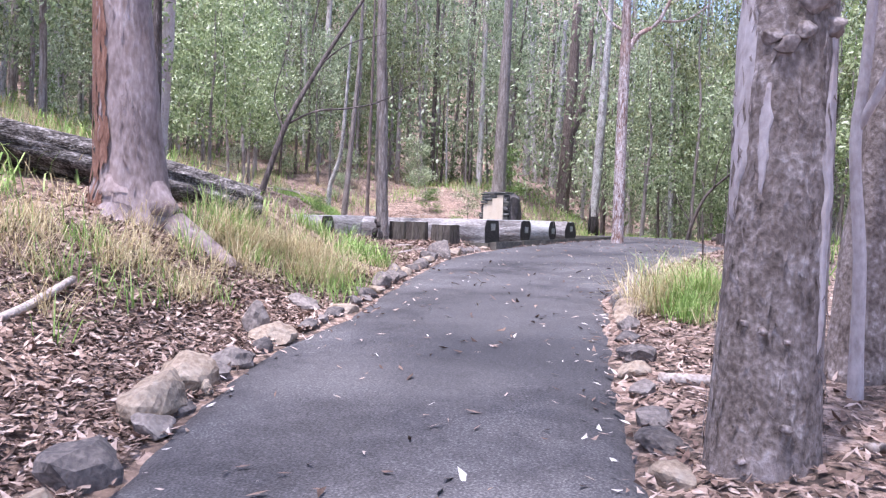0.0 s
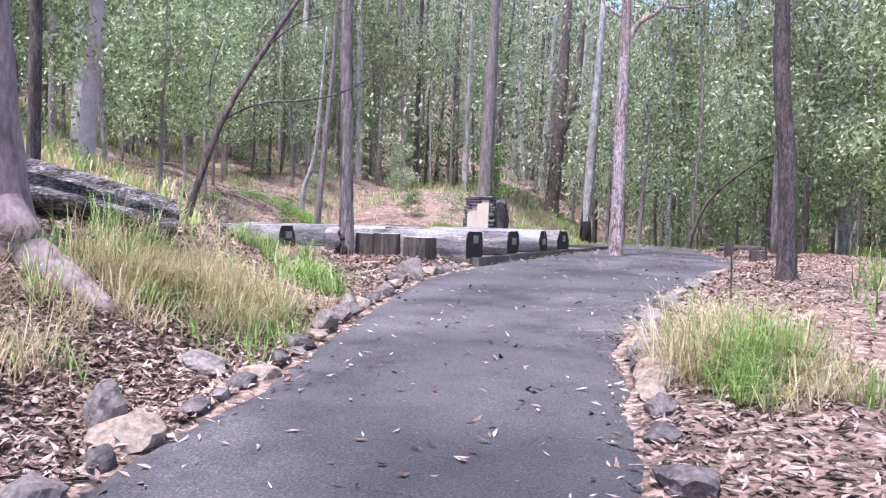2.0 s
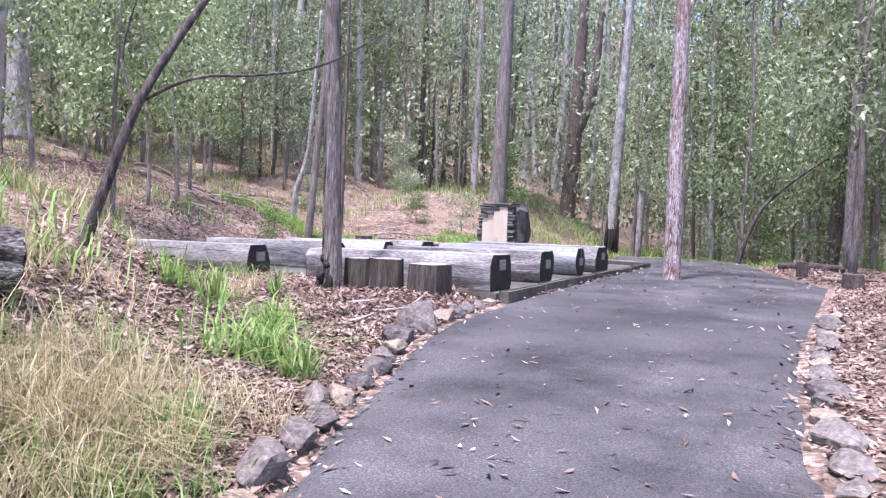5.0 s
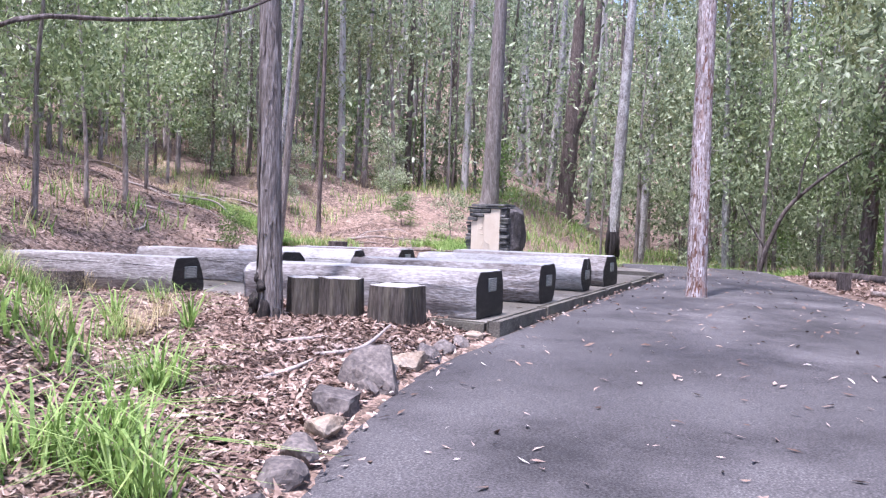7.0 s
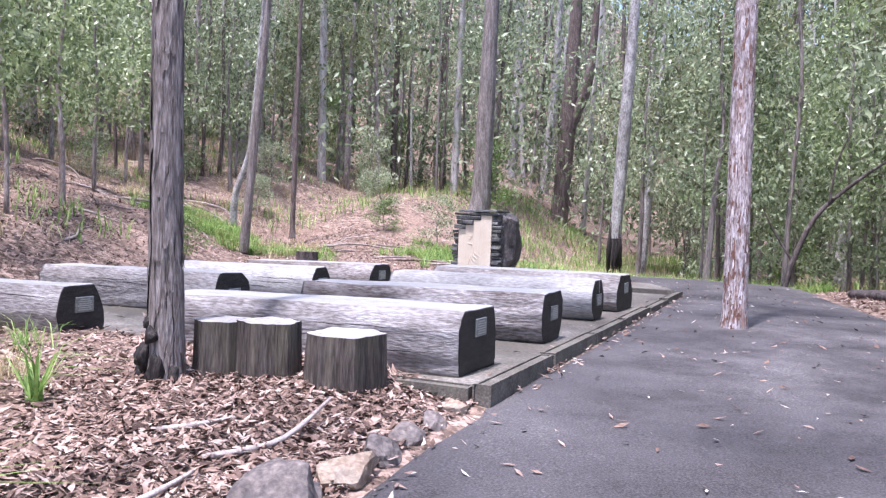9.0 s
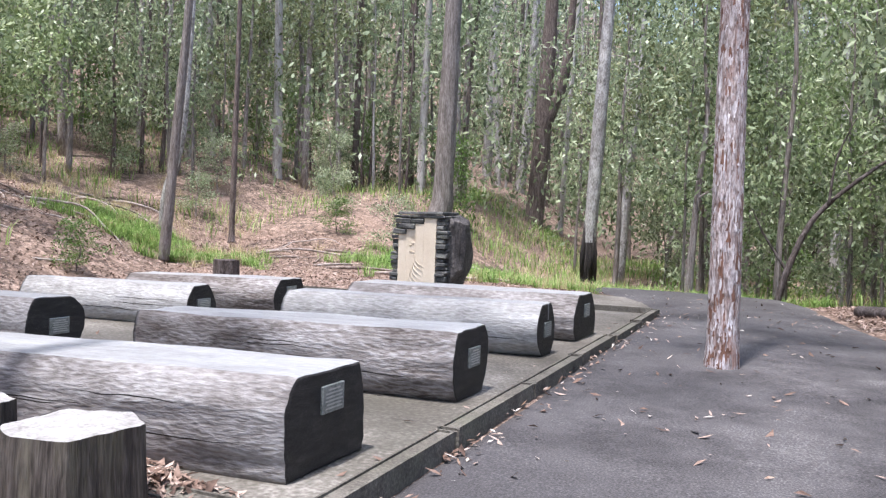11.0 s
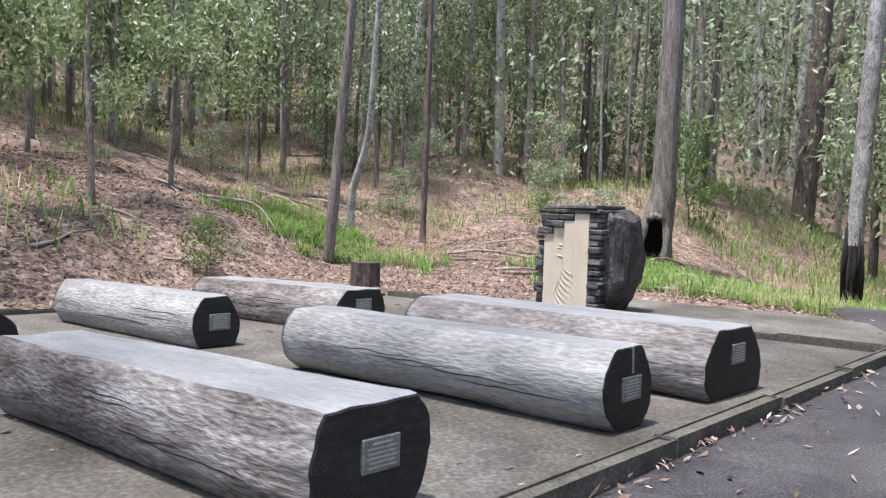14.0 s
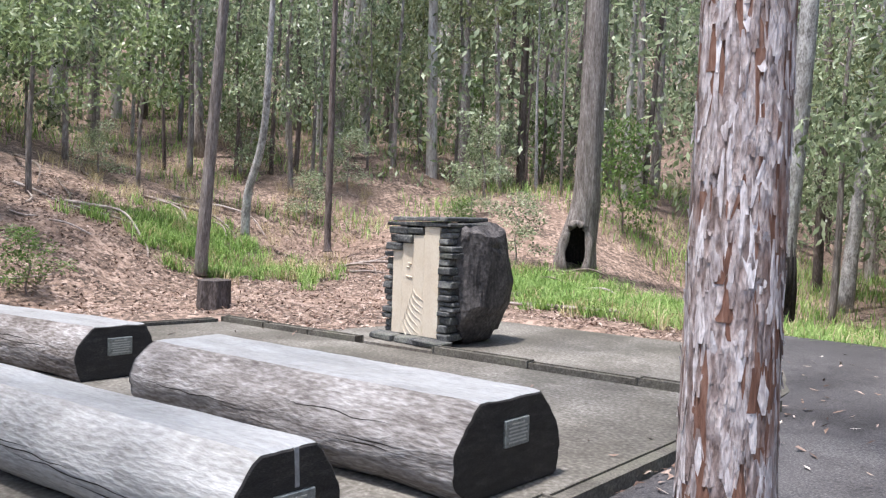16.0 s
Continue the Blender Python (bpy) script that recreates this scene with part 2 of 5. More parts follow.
LEAF = shade("gum_leaf", LEAFG, 0.6, 0.42, 0.0, 8, tone=0.35, vary=0.7, island=True, translucent=0.4, sheen=0.5)
LEAF4 = shade("fresh_gum_leaf", [(0.1, (0.085, 0.12, 0.045)), (0.4, (0.2, 0.27, 0.11)), (0.65, (0.34, 0.42, 0.2)), (0.92, (0.58, 0.64, 0.42))], 0.6, 0.42, 0.0, 8, tone=0.25, vary=0.7, island=True, translucent=0.4, sheen=0.6)
LEAF2 = shade("bright_shrub_leaf", [(0.15, (0.06, 0.10, 0.025)), (0.5, (0.12, 0.2, 0.05)), (0.85, (0.22, 0.32, 0.1))], 0.6, 0.45, 0.0, 8, vary=0.5, island=True, translucent=0.4, sheen=0.5)
LITTER = shade("dry_fallen_leaf", [(0.1, (0.05, 0.029, 0.021)), (0.4, (0.165, 0.105, 0.08)), (0.65, (0.275, 0.192, 0.152)), (0.92, (0.47, 0.37, 0.315))], 3, 0.8, 0.0, 30, vary=0.8, island=True)
PALELEAF = shade("pale_fallen_leaf", [(0.1, (0.22, 0.14, 0.095)), (0.4, (0.42, 0.34, 0.28)), (0.8, (0.62, 0.57, 0.52))], 3, 0.7, 0.0, 30, vary=0.9, island=True)
STRAW = shade("dry_straw_grass", [(0.15, (0.27, 0.21, 0.105)), (0.5, (0.46, 0.385, 0.22)), (0.85, (0.62, 0.555, 0.365))], 2, 0.8, 0.0, 20, vary=0.6, island=True, translucent=0.3)
GRASS = shade("green_grass", [(0.15, (0.09, 0.16, 0.035)), (0.5, (0.21, 0.34, 0.085)), (0.85, (0.42, 0.54, 0.2))], 2, 0.6, 0.0, 20, vary=0.6, island=True, translucent=0.4)
STICK = shade("dead_stick_bark", [(0.3, (0.1, 0.075, 0.06)), (0.5, (0.25, 0.2, 0.175)), (0.7, (0.42, 0.37, 0.34))], 6, 0.9, 0.5, 40, vary=0.3)
OLDLOG = shade("rotting_fallen_log", [(0.3, (0.022, 0.019, 0.018)), (0.46, (0.075, 0.065, 0.06)), (0.6, (0.18, 0.163, 0.155)), (0.76, (0.42, 0.39, 0.375))], 4, 0.95, 1.0, 26, stretch=(2.6, 0.5, 2.6), dist=0.06, contrast=2.2)
STUMPSIDE = shade("weathered_dark_stump_side", [(0.2, (0.021, 0.017, 0.014)), (0.45, (0.063, 0.052, 0.044)), (0.62, (0.119, 0.101, 0.088)), (0.85, (0.224, 0.194, 0.176))], 5, 0.95, 1.0, 26, stretch=(3.0, 3.0, 0.3), blotch=0.4, blotch_col=(0.13, 0.12, 0.07), blotch_scale=2.5, dist=0.04)
STUMPTOP = shade("sawn_grey_end_grain", [(0.15, (0.11, 0.1, 0.092)), (0.45, (0.28, 0.265, 0.255)), (0.8, (0.46, 0.445, 0.44))], 8, 0.85, 0.6, 50)

# ---- mesh helpers ----


def mesh_from(name, verts, faces, material, smooth=False):
    me = bpy.data.meshes.new(name)
    me.from_pydata([tuple(v) for v in verts], [], faces)
    me.materials.append(material)
    if smooth:
        me.polygons.foreach_set("use_smooth", [True] * len(me.polygons))
    me.update()
    return me


def grid_mesh(name, verts, quads, material, smooth=False):
    """Quads from numpy arrays, quick for large meshes."""
    verts, quads = np.asarray(verts, np.float32), np.asarray(quads, np.int32)
    me = bpy.data.meshes.new(name)
    me.vertices.add(len(verts))
    me.vertices.foreach_set("co", verts.ravel())
    k = quads.shape[1]
    me.loops.add(quads.size)
    me.loops.foreach_set("vertex_index", quads.ravel())
    me.polygons.add(len(quads))
    me.polygons.foreach_set("loop_start", np.arange(0, quads.size, k, dtype=np.int32))
    me.polygons.foreach_set("loop_total", np.full(len(quads), k, np.int32))
    me.materials.append(material)
    if smooth:
        me.polygons.foreach_set("use_smooth", np.ones(len(quads), bool))
    me.update(calc_edges=True)
    me.validate()
    return me


def part(name, me, parent, label=""):
    ob = new(name, me)
    ob.parent = parent
    if label:
        ob["label"] = label
    return ob


def part_bm(name, bm, material, parent, label="", smooth=False):
    me = bpy.data.meshes.new(name)
    bmesh.ops.recalc_face_normals(bm, faces=bm.faces)
    bm.to_mesh(me)
    bm.free()
    me.materials.append(material)
    if smooth:
        me.polygons.foreach_set("use_smooth", [True] * len(me.polygons))
    return part(name, me, parent, label)


def interp(x, table):
    return float(np.interp(x, [a for a, _ in table], [b for _, b in table]))


# ---- the lie of the land ----
RISE = [(-30, -1.5), (-8, -0.5), (0, 0), (4, 0.3), (7.7, 0.5), (12.5, 0.7), (16, 0.8), (20, 0.85), (40, 0.88)]
LEFT = [(-30, 12.0), (-8, 1.9), (0, -2.0), (2.6, -3.1), (4.3, -3.95), (5.4, -4.35), (6.6, -4.6), (7.8, -5.02), (9.4, -5.6), (11.6, -6.35), (12.8, -6.75), (14.5, -6.95), (15.5, -6.95), (15.7, -6.9), (25.1, -7.2), (27.2, -8.3), (29, -9.3)]
RIGHT = [(-30, 16.5), (-8, 5.0), (0, 0.95), (4, -0.92), (6.3, -1.72), (8.15, -2.28), (9.2, -2.62), (10.9, -2.9), (14, -3.08), (18, -3.05), (21.9, -3.05), (23.0, -3.6), (25.5, -4.45), (28.4, -5.1), (29, -5.4)]
TOE = [(-30, 11.8), (-8, 1.7), (2.5, -3.4), (4.2, -4.2), (6.6, -4.85), (9.3, -5.9), (11.5, -7.4), (13, -10), (15, -13.4), (18, -15.1), (24, -16.6), (30, -20.1), (40, -23.8), (80, -34)]


def soft(v):
    return max(0.0, v) ** 2 / (max(0.0, v) + 0.35)


def land(x, y):
    z = interp(y, RISE)
    d = soft(interp(y, TOE) - x)
    z += 0.45 * min(d, 2.2) + 0.26 * min(max(d - 2.2, 0), 9) + 0.26 * max(d - 11.2, 0) - 0.1 * max(d - 60, 0)
    # behind the clearing the ground climbs on one hand and falls away gently on the other
    s = min(max((x + 19.5 + 0.25 * (y - 35)) / 9, 0), 1)
    s = s * s * (3 - 2 * s)
    climb = 0.075 * soft(y - 27.5) + 0.06 * max(0, y - 45)
    fall = -0.12 * min(soft(y - 27.5), 8.5) + 0.05 * max(0, y - 38)
    z += climb * (1 - s) + fall * s
    # litter heaped against the slab's front edge
    if y < 15.6:
        z += 0.13 * min(max((y - 12.2) / 2.2, 0), 1) * min(max((interp(y, LEFT) - 0.15 - x) / 0.8, 0), 1) * min(max((x + 13.5) / 1.5, 0), 1)
    z += 0.15 * min(max(y - 31, 0), 8) * min(max((-14.5 - x) / 4.5, 0), 1)
    z += 0.32 * min(max(math.hypot(x + 7, y - 15) - 58, 0), 80) if y > 10 else 0
    r = x - interp(y, RIGHT)
    z += 0.1 * min(max(r, 0), 1.0) - 0.05 * max(0, r - 4) + 0.05 * max(0, r - 30)
    off = max(interp(y, LEFT) - x, r)
    if off > 0 and not (-14.5 < x < -6.8 and 14.6 < y < 27.5):
        k = min(off, 1.0)
        z += k * (0.07 * noise.noise((x * 0.7, y * 0.7, 3)) + 0.03 * noise.noise((x * 2.7, y * 2.7, 7)))
    elif off <= 0:
        z -= 0.03
    if -14.0 < x < -7.2 and 15.9 < y < 27.5 and y < 27.75 + 0.2 * (x + 9) and (y < 24.2 or x > -12.3):
        z = min(z, 0.78)
    return z


def axis(lo, a, b, hi, step):
    fine = list(np.arange(a, b + 1e-6, step))
    left, right, s = [], [], step
    x = a
    while x > lo:
        s *= 1.22
        x -= s
        left.append(x)
    s, x = step, b
    while x < hi:
        s *= 1.22
        x += s
        right.append(x)
    return left[::-1] + fine + right


gx, gy = axis(-900, -26, 5, 900, 0.2), axis(-900, -4, 36, 900, 0.22)
gv = [(x, y, land(x, y)) for y in gy for x in gx]
nx = len(gx)
gq = [(j * nx + i, j * nx + i + 1, (j + 1) * nx + i + 1, (j + 1) * nx + i) for j in range(len(gy) - 1) for i in range(nx - 1)]
tagged(new("ground", grid_mesh("ground", gv, gq, SOIL, True)), "leaf-strewn brown forest floor rising in a bank beside the path", "ground", kind="structure")

# path of asphalt, from edge to edge, with a thin crown
pv, pq, NP = [], [], 15
prow = list(np.arange(-14, 29.01, 0.2))
for j, y in enumerate(prow):
    a, b = interp(y, LEFT), interp(y, RIGHT)
    wob = 0.05 * noise.noise((y * 1.3, 0, 0)) + 0.035 * noise.noise((y * 4.1, 5, 0))
    wob2 = 0.06 * noise.noise((y * 1.3, 9, 0)) + 0.035 * noise.noise((y * 4.3, 15, 0))
    if 15.3 < y < 25.5:
        wob = -0.1
    for i in range(NP):
        f = i / (NP - 1)
        x = (a + wob) * (1 - f) + (b + wob2) * f
        z = interp(y, RISE) + 0.012 + 0.025 * math.sin(math.pi * f) + 0.008 * noise.noise((x, y, 0))
        if i in (0, NP - 1):
            z -= 0.06
        pv.append((x, y, z))
pq = [(j * NP + i, j * NP + i + 1, (j + 1) * NP + i + 1, (j + 1) * NP + i) for j in range(len(prow) - 1) for i in range(NP - 1)]
tagged(new("path", grid_mesh("path", pv, pq, ASPHALT, True)), "worn dark grey asphalt footpath opening into a clearing", "path", kind="structure")

# ---- concrete seating slab ----
SLAB = 0.87


def prism(bm, poly, z0, z1):
    lo = [bm.verts.new((x, y, z0)) for x, y in poly]
    hi = [bm.verts.new((x, y, z1)) for x, y in poly]
    n = len(poly)
    bm.faces.new(hi)
    bm.faces.new(lo[::-1])
    for i in range(n):
        bm.faces.new((lo[i], lo[(i + 1) % n], hi[(i + 1) % n], hi[i]))


slab = tagged(new("concrete_slab"), "stained concrete slab with raised kerbs under the log seats", "slab", kind="structure")
bm = bmesh.new()
prism(bm, [(-6.95, 15.45), (-7.2, 24.92), (-13.7, 23.85), (-15.0, 14.3), (-10.7, 14.75), (-10.5, 15.3)], SLAB - 0.3, SLAB)
part_bm("slab_surface", bm, CONCRETE, slab)
bm = bmesh.new()
prism(bm, [(-7.3, 25.08), (-7.5, 27.2), (-9.0, 27.5), (-12.0, 26.9), (-12.5, 24.21)], SLAB - 0.3, SLAB - 0.006)
part_bm("rear_pad", bm, CONCRETE, slab)


def kerb(a, b, w, top, pieces, seed):
    rnd = random.Random(seed)
    ax, ay = a
    bx, by = b
    L = math.hypot(bx - ax, by - ay)
    ux, uy = (bx - ax) / L, (by - ay) / L
    for i in range(pieces):
        s0, s1 = L * i / pieces + 0.006, L * (i + 1) / pieces - 0.006
        bm = bmesh.new()
        bmesh.ops.create_cube(bm, size=1)
        dz, dw = rnd.uniform(-0.012, 0.012), rnd.uniform(-0.01, 0.01)
        for v in bm.verts:
            s = s0 if v.co.x < 0 else s1
            o = (v.co.y) * w + dw
            v.co = (ax + ux * s - uy * o, ay + uy * s + ux * o, (top + dz) if v.co.z > 0 else top - 0.45)
        bmesh.ops.bevel(bm, geom=bm.edges[:], offset=0.014, segments=2, affect="EDGES")
        part_bm("kerb_block", bm, KERB, slab)


kerb((-6.93, 15.4), (-7.2, 24.86), 0.12, SLAB + 0.06, 6, 1)
kerb((-7.27, 24.98), (-10.55, 24.46), 0.13, SLAB + 0.05, 3, 2)
kerb((-11.6, 24.29), (-13.72, 23.9), 0.13, SLAB + 0.05, 3, 3)
kerb((-13.8, 23.8), (-15.05, 14.3), 0.14, SLAB + 0.03, 6, 4)
kerb((-7.03, 15.42), (-10.5, 15.22), 0.15, SLAB + 0.02, 3, 5)
kerb((-10.7, 14.68), (-15.0, 14.22), 0.14, SLAB + 0.01, 3, 6)

# ---- log seats ----


def side_curve(z, h, top, mid, zm, low):
    """How far a log's flank stands out at height z: foot, widest line, edge of the sawn top."""
    if z >= zm:
        f = (z - zm) / (h - zm)
        return top + (mid - top) * (1 - f ** 1.9)
    f = (zm - z) / zm
    return low + (mid - low) * (1 - f ** 2.2)


def log_seat(end, far, height, front, back, seed, wood=LOGWOOD, label="weathered grey flat-topped log seat with a blackened end", sign=0.6, split=False):
    """A sawn log with a flat top, sky light put into its pale colour; its blackened end carries a plaque.
    front, back: offsets of the top edge, the widest line, its height, and the foot."""
    rnd = random.Random(seed)
    dx, dy = end[0] - far[0], end[1] - far[1]
    L = math.hypot(dx, dy)
    thing = tagged(new("log_seat"), label, "log seat", "log seats on the slab")
    thing.matrix_world = pose(end[0], end[1], SLAB, 0, 0, math.degrees(math.atan2(dy, dx)))
    rings, NT, NS, NB = 64, 9, 17, 6
    prof = []
    for k in range(NT):
        prof.append((back[0] + (front[0] - back[0]) * k / (NT - 1), height))
    for k in range(1, NS + 1):
        z = height * (1 - k / NS) ** 1.15
        prof.append((side_curve(z, height, front[0], front[1], front[2], front[3]), z))
    for k in range(1, NB):
        prof.append((front[3] + (back[3] - front[3]) * k / NB, 0.0))
    for k in range(NS):
        z = height * (k / NS) ** 1.15
        prof.append((side_curve(z, height, back[0], back[1], back[2], back[3]), z))
    N = len(prof)
    top = set(range(NT))
    ph = rnd.uniform(0, 50)
    taper = rnd.uniform(0.03, 0.09)
    skew = dy / dx  # the saw cuts run square to the kerb, not to the log

    def ring(x, s):
        out = []
        f = abs(x) / L
        for k, (y, z) in enumerate(prof):
            shrink = 1 - taper * f
            if k in top:
                edge = min(1.0, f * 8) * (0.07 * f * noise.noise((x * 0.8 + ph, 0.5 if y > 0 else -0.5, 1.3)) + 0.03 * noise.noise((x * 5 + ph, 3.0 if y > 0 else -3.0, 0.2)))
                yy = y * (s * shrink + edge)
                out.append((x + yy * skew, yy, height * shrink * (1 if s == 1 else 0.985) + 0.012 * noise.noise((x * 1.5, y * 6, ph)) + 0.004 * noise.noise((x * 4, y * 40, ph))))
                continue
            grow = min(1.0, f * 6)
            r = shrink * (1 + 0.10 * grow * noise.noise((x * 0.8 + ph, y * 2.6, z * 2.6)) + 0.035 * noise.noise((x * 2 + ph, y * 12, z * 12)) + 0.022 * noise.noise((x * 1.3 + ph, y * 34, z * 34)))
            yy, zz = y * r * s, height / 2 + (z - height / 2) * r * s
            out.append((x + yy * skew, yy, min(max(zz, 0.0), height * shrink - 0.012)))
        return out
    verts, faces = [], []
    for j in range(rings):
        f = j / (rings - 1)
        verts += ring(-L * f, 0.985 if j in (0, rings - 1) else 1.0)
    for j in range(rings - 1):
        for k in range(N):
            k2 = (k + 1) % N
            faces.append((j * N + k, (j + 1) * N + k, (j + 1) * N + k2, j * N + k2))
    faces.append(tuple(range((rings - 1) * N, rings * N)))
    me = mesh_from("log", verts, faces, wood, True)
    me.materials.append(LOGTOP)
    for p in me.polygons:
        if len(p.vertices) == 4 and all(q % N in top for q in p.vertices):
            p.material_index = 1
            p.use_smooth = False
    side = {}
    for p in me.polygons:
        for key in p.edge_keys:
            side.setdefault(key, []).append(p.material_index)
    for e in me.edges:
        if len(set(side.get(e.key, [0]))) > 1:
            e.use_edge_sharp = True
    part("log", me, thing)
    # blackened end
    ev = [(0.001 + y * skew, y, z) for _, y, z in verts[:N]] + [(0.008 + y * skew, y * 0.965, height / 2 + (z - height / 2) * 0.965) for _, y, z in verts[:N]]
    ef = [(k, (k + 1) % N, N + (k + 1) % N, N + k) for k in range(N)] + [tuple(range(N, 2 * N))]
    ef = [f[::-1] for f in ef]
    face = part("end_face", mesh_from("end_face", ev, ef, LOGEND), thing, "charred black sawn end")
    turn = Matrix.Rotation(-math.atan(skew), 4, 'Z')
    # plaque
    pz = height * sign
    bm = bmesh.new()
    bmesh.ops.create_cube(bm, size=1, matrix=Matrix.Translation((0.016, 0.02, pz)) @ turn @ Matrix.Diagonal((0.02, 0.21, 0.15, 1)))
    bmesh.ops.bevel(bm, geom=bm.edges[:], offset=0.004, segments=1, affect="EDGES")
    pl = part_bm("plaque", bm, PLAQUE, thing, "small grey metal plaque")
    for r in range(6):
        bm = bmesh.new()
        wid = (0.11, 0.16, 0.15, 0.165, 0.14, 0.155)[r]
        bmesh.ops.create_cube(bm, size=1, matrix=Matrix.Translation((0.027, 0.02, pz + 0.05 - 0.02 * r)) @ turn @ Matrix.Diagonal((0.004, wid, 0.008, 1)))
        part_bm("text_line", bm, LETTER, pl)
    if split:
        bm = bmesh.new()
        bmesh.ops.create_cube(bm, size=1, matrix=Matrix.Translation((0.006, 0.035, height * 0.83)) @ turn @ Matrix.Rotation(0.05, 4, 'X') @ Matrix.Diagonal((0.02, 0.022, height * 0.32, 1)))
        part_bm("split", bm, LOGTOP, face, "pale open split in the sawn end")
    # drying cracks along the side
    for c in range(4):
        z = height * rnd.uniform(0.3, 0.8)
        x0, ln = -rnd.uniform(0.05, L * 0.6), rnd.uniform(0.4, 1.3)
        cv, cf = [], []
        for i in range(13):
            x = x0 - ln * i / 12
            if x < -L + 0.05:
                break
            zz = z + 0.02 * noise.noise((x * 5, c, ph))
            grow = min(1.0, abs(x) / L * 6)
            yb = side_curve(zz, height, front[0], front[1], front[2], front[3])
            r = (1 - taper * abs(x) / L) * (1 + 0.10 * grow * noise.noise((x * 0.8 + ph, yb * 2.6, zz * 2.6)) + 0.035 * noise.noise((x * 2 + ph, yb * 12, zz * 12)) + 0.022 * noise.noise((x * 1.3 + ph, yb * 34, zz * 34)))
            yy, zw = yb * r - 0.003, height / 2 + (zz - height / 2) * r
            h = 0.004 * math.sin(math.pi * (i + 0.3) / 12.6)
            cv += [(x + yy * skew, yy, zw - h), (x + yy * skew, yy - 0.002, zw + h)]
        n = len(cv) // 2
        cf = [(2 * i, 2 * i + 1, 2 * i + 3, 2 * i + 2) for i in range(n - 1)]
        if cf:
            part("crack", mesh_from("crack", cv, cf, CHAR), thing, "dark drying crack")
    return thing


STAINED = "brown-stained weathered flat-topped log seat with a blackened end"
log_seat((-7.32, 16.17), (-10.25, 15.74), 0.53, (-0.29, -0.39, 0.34, -0.36), (0.31, 0.38, 0.2, 0.37), 1, sign=0.7)
log_seat((-7.34, 18.17), (-10.1, 17.78), 0.53, (-0.27, -0.34, 0.25, -0.25), (0.24, 0.33, 0.37, 0.22), 2, LOGBROWN, STAINED, 0.57)
log_seat((-7.44, 20.3), (-10.2, 19.88), 0.53, (-0.14, -0.28, 0.28, -0.1), (0.14, 0.28, 0.22, 0.17), 3, LOGPALE, "pale bleached log seat with a split blackened end", 0.5, True)
log_seat((-7.44, 21.78), (-10.25, 21.42), 0.52, (-0.28, -0.48, 0.22, -0.36), (0.25, 0.46, 0.14, 0.41), 4, sign=0.62)
log_seat((-11.22, 15.46), (-13.95, 15.02), 0.49, (-0.2, -0.28, 0.22, -0.22), (0.14, 0.27, 0.12, 0.25), 5)
log_seat((-11.27, 17.69), (-13.9, 17.3), 0.5, (-0.23, -0.32, 0.24, -0.29), (0.15, 0.32, 0.28, 0.2), 6, sign=0.45)
log_seat((-11.37, 19.71), (-13.65, 19.33), 0.47, (-0.13, -0.24, 0.22, -0.16), (0.1, 0.24, 0.2, 0.19), 7, LOGPALE, "pale pinkish rounded log seat with a blackened end", 0.5)
log_seat((-11.37, 21.4), (-13.6, 20.95), 0.45, (-0.19, -0.35, 0.2, -0.29), (0.24, 0.33, 0.22, 0.31), 8, LOGBROWN, STAINED)

# ---- stone monument ----


def stone_block(parent, x0, x1, y0, y1, z0, z1, rnd, material=SLATE, name="stone", rough=0.012):
    bm = bmesh.new()
    bmesh.ops.create_cube(bm, size=1)
    for v in bm.verts:
        v.co = ((x0 if v.co.x < 0 else x1) + rnd.uniform(-rough, rough), (y0 if v.co.y < 0 else y1) + rnd.uniform(-rough, rough), (z0 if v.co.z < 0 else z1) + rnd.uniform(-rough, rough) * 0.5)
    bmesh.ops.bevel(bm, geom=bm.edges[:], offset=min(0.012, (z1 - z0) * 0.2), segments=1, affect="EDGES")
    return part_bm(name, bm, material, parent)


def lump(size, seed, rough=0.18, sub=3, boxy=False):
    """A broken rock: a sphere cut by random planes."""
    rnd = random.Random(seed)
    bm = bmesh.new()
    bmesh.ops.create_icosphere(bm, subdivisions=sub, radius=1)
    cuts = [(Vector((rnd.gauss(0, 1), rnd.gauss(0, 1), rnd.gauss(0, 1))).normalized(), rnd.uniform(0.5, 0.85)) for _ in range(15)]
    if boxy:
        cuts = [(n, d * 0.35 + 0.75) for n, d in cuts]
    for v in bm.verts:
        if boxy:
            v.co = Vector([math.copysign(abs(c) ** 0.5, c) for c in v.co])
        for n, d in cuts:
            over = v.co.dot(n) - d
            if over > 0:
                v.co -= n * over * 0.97
        v.co *= 1 + rough * 0.5 * noise.noise(v.co * 2.3 + Vector((seed, 0, 0))) + rough * 0.2 * noise.noise(v.co * 6 + Vector((seed, 5, 0)))
        v.co = Vector((v.co.x * size[0], v.co.y * size[1], v.co.z * size[2]))
    return bm


MX, MY = -11.66, 24.75
mon = tagged(new("stone_monument"), "dry-stacked slate monument with cream carved panel and dark boulder", "monument")
mon.matrix_world = pose(MX, MY, SLAB, 0, 0, 2.5) @ Matrix.Diagonal((1.0, 1.0, 1.078, 1.0))
rnd = random.Random(11)
# core behind the stones
bm = bmesh.new()
bmesh.ops.create_cube(bm, size=1, matrix=Matrix.Translation((0.46, 0.42, 0.62)) @ Matrix.Diagonal((0.74, 0.62, 1.2, 1)))
part_bm("core", bm, SLATE, mon)
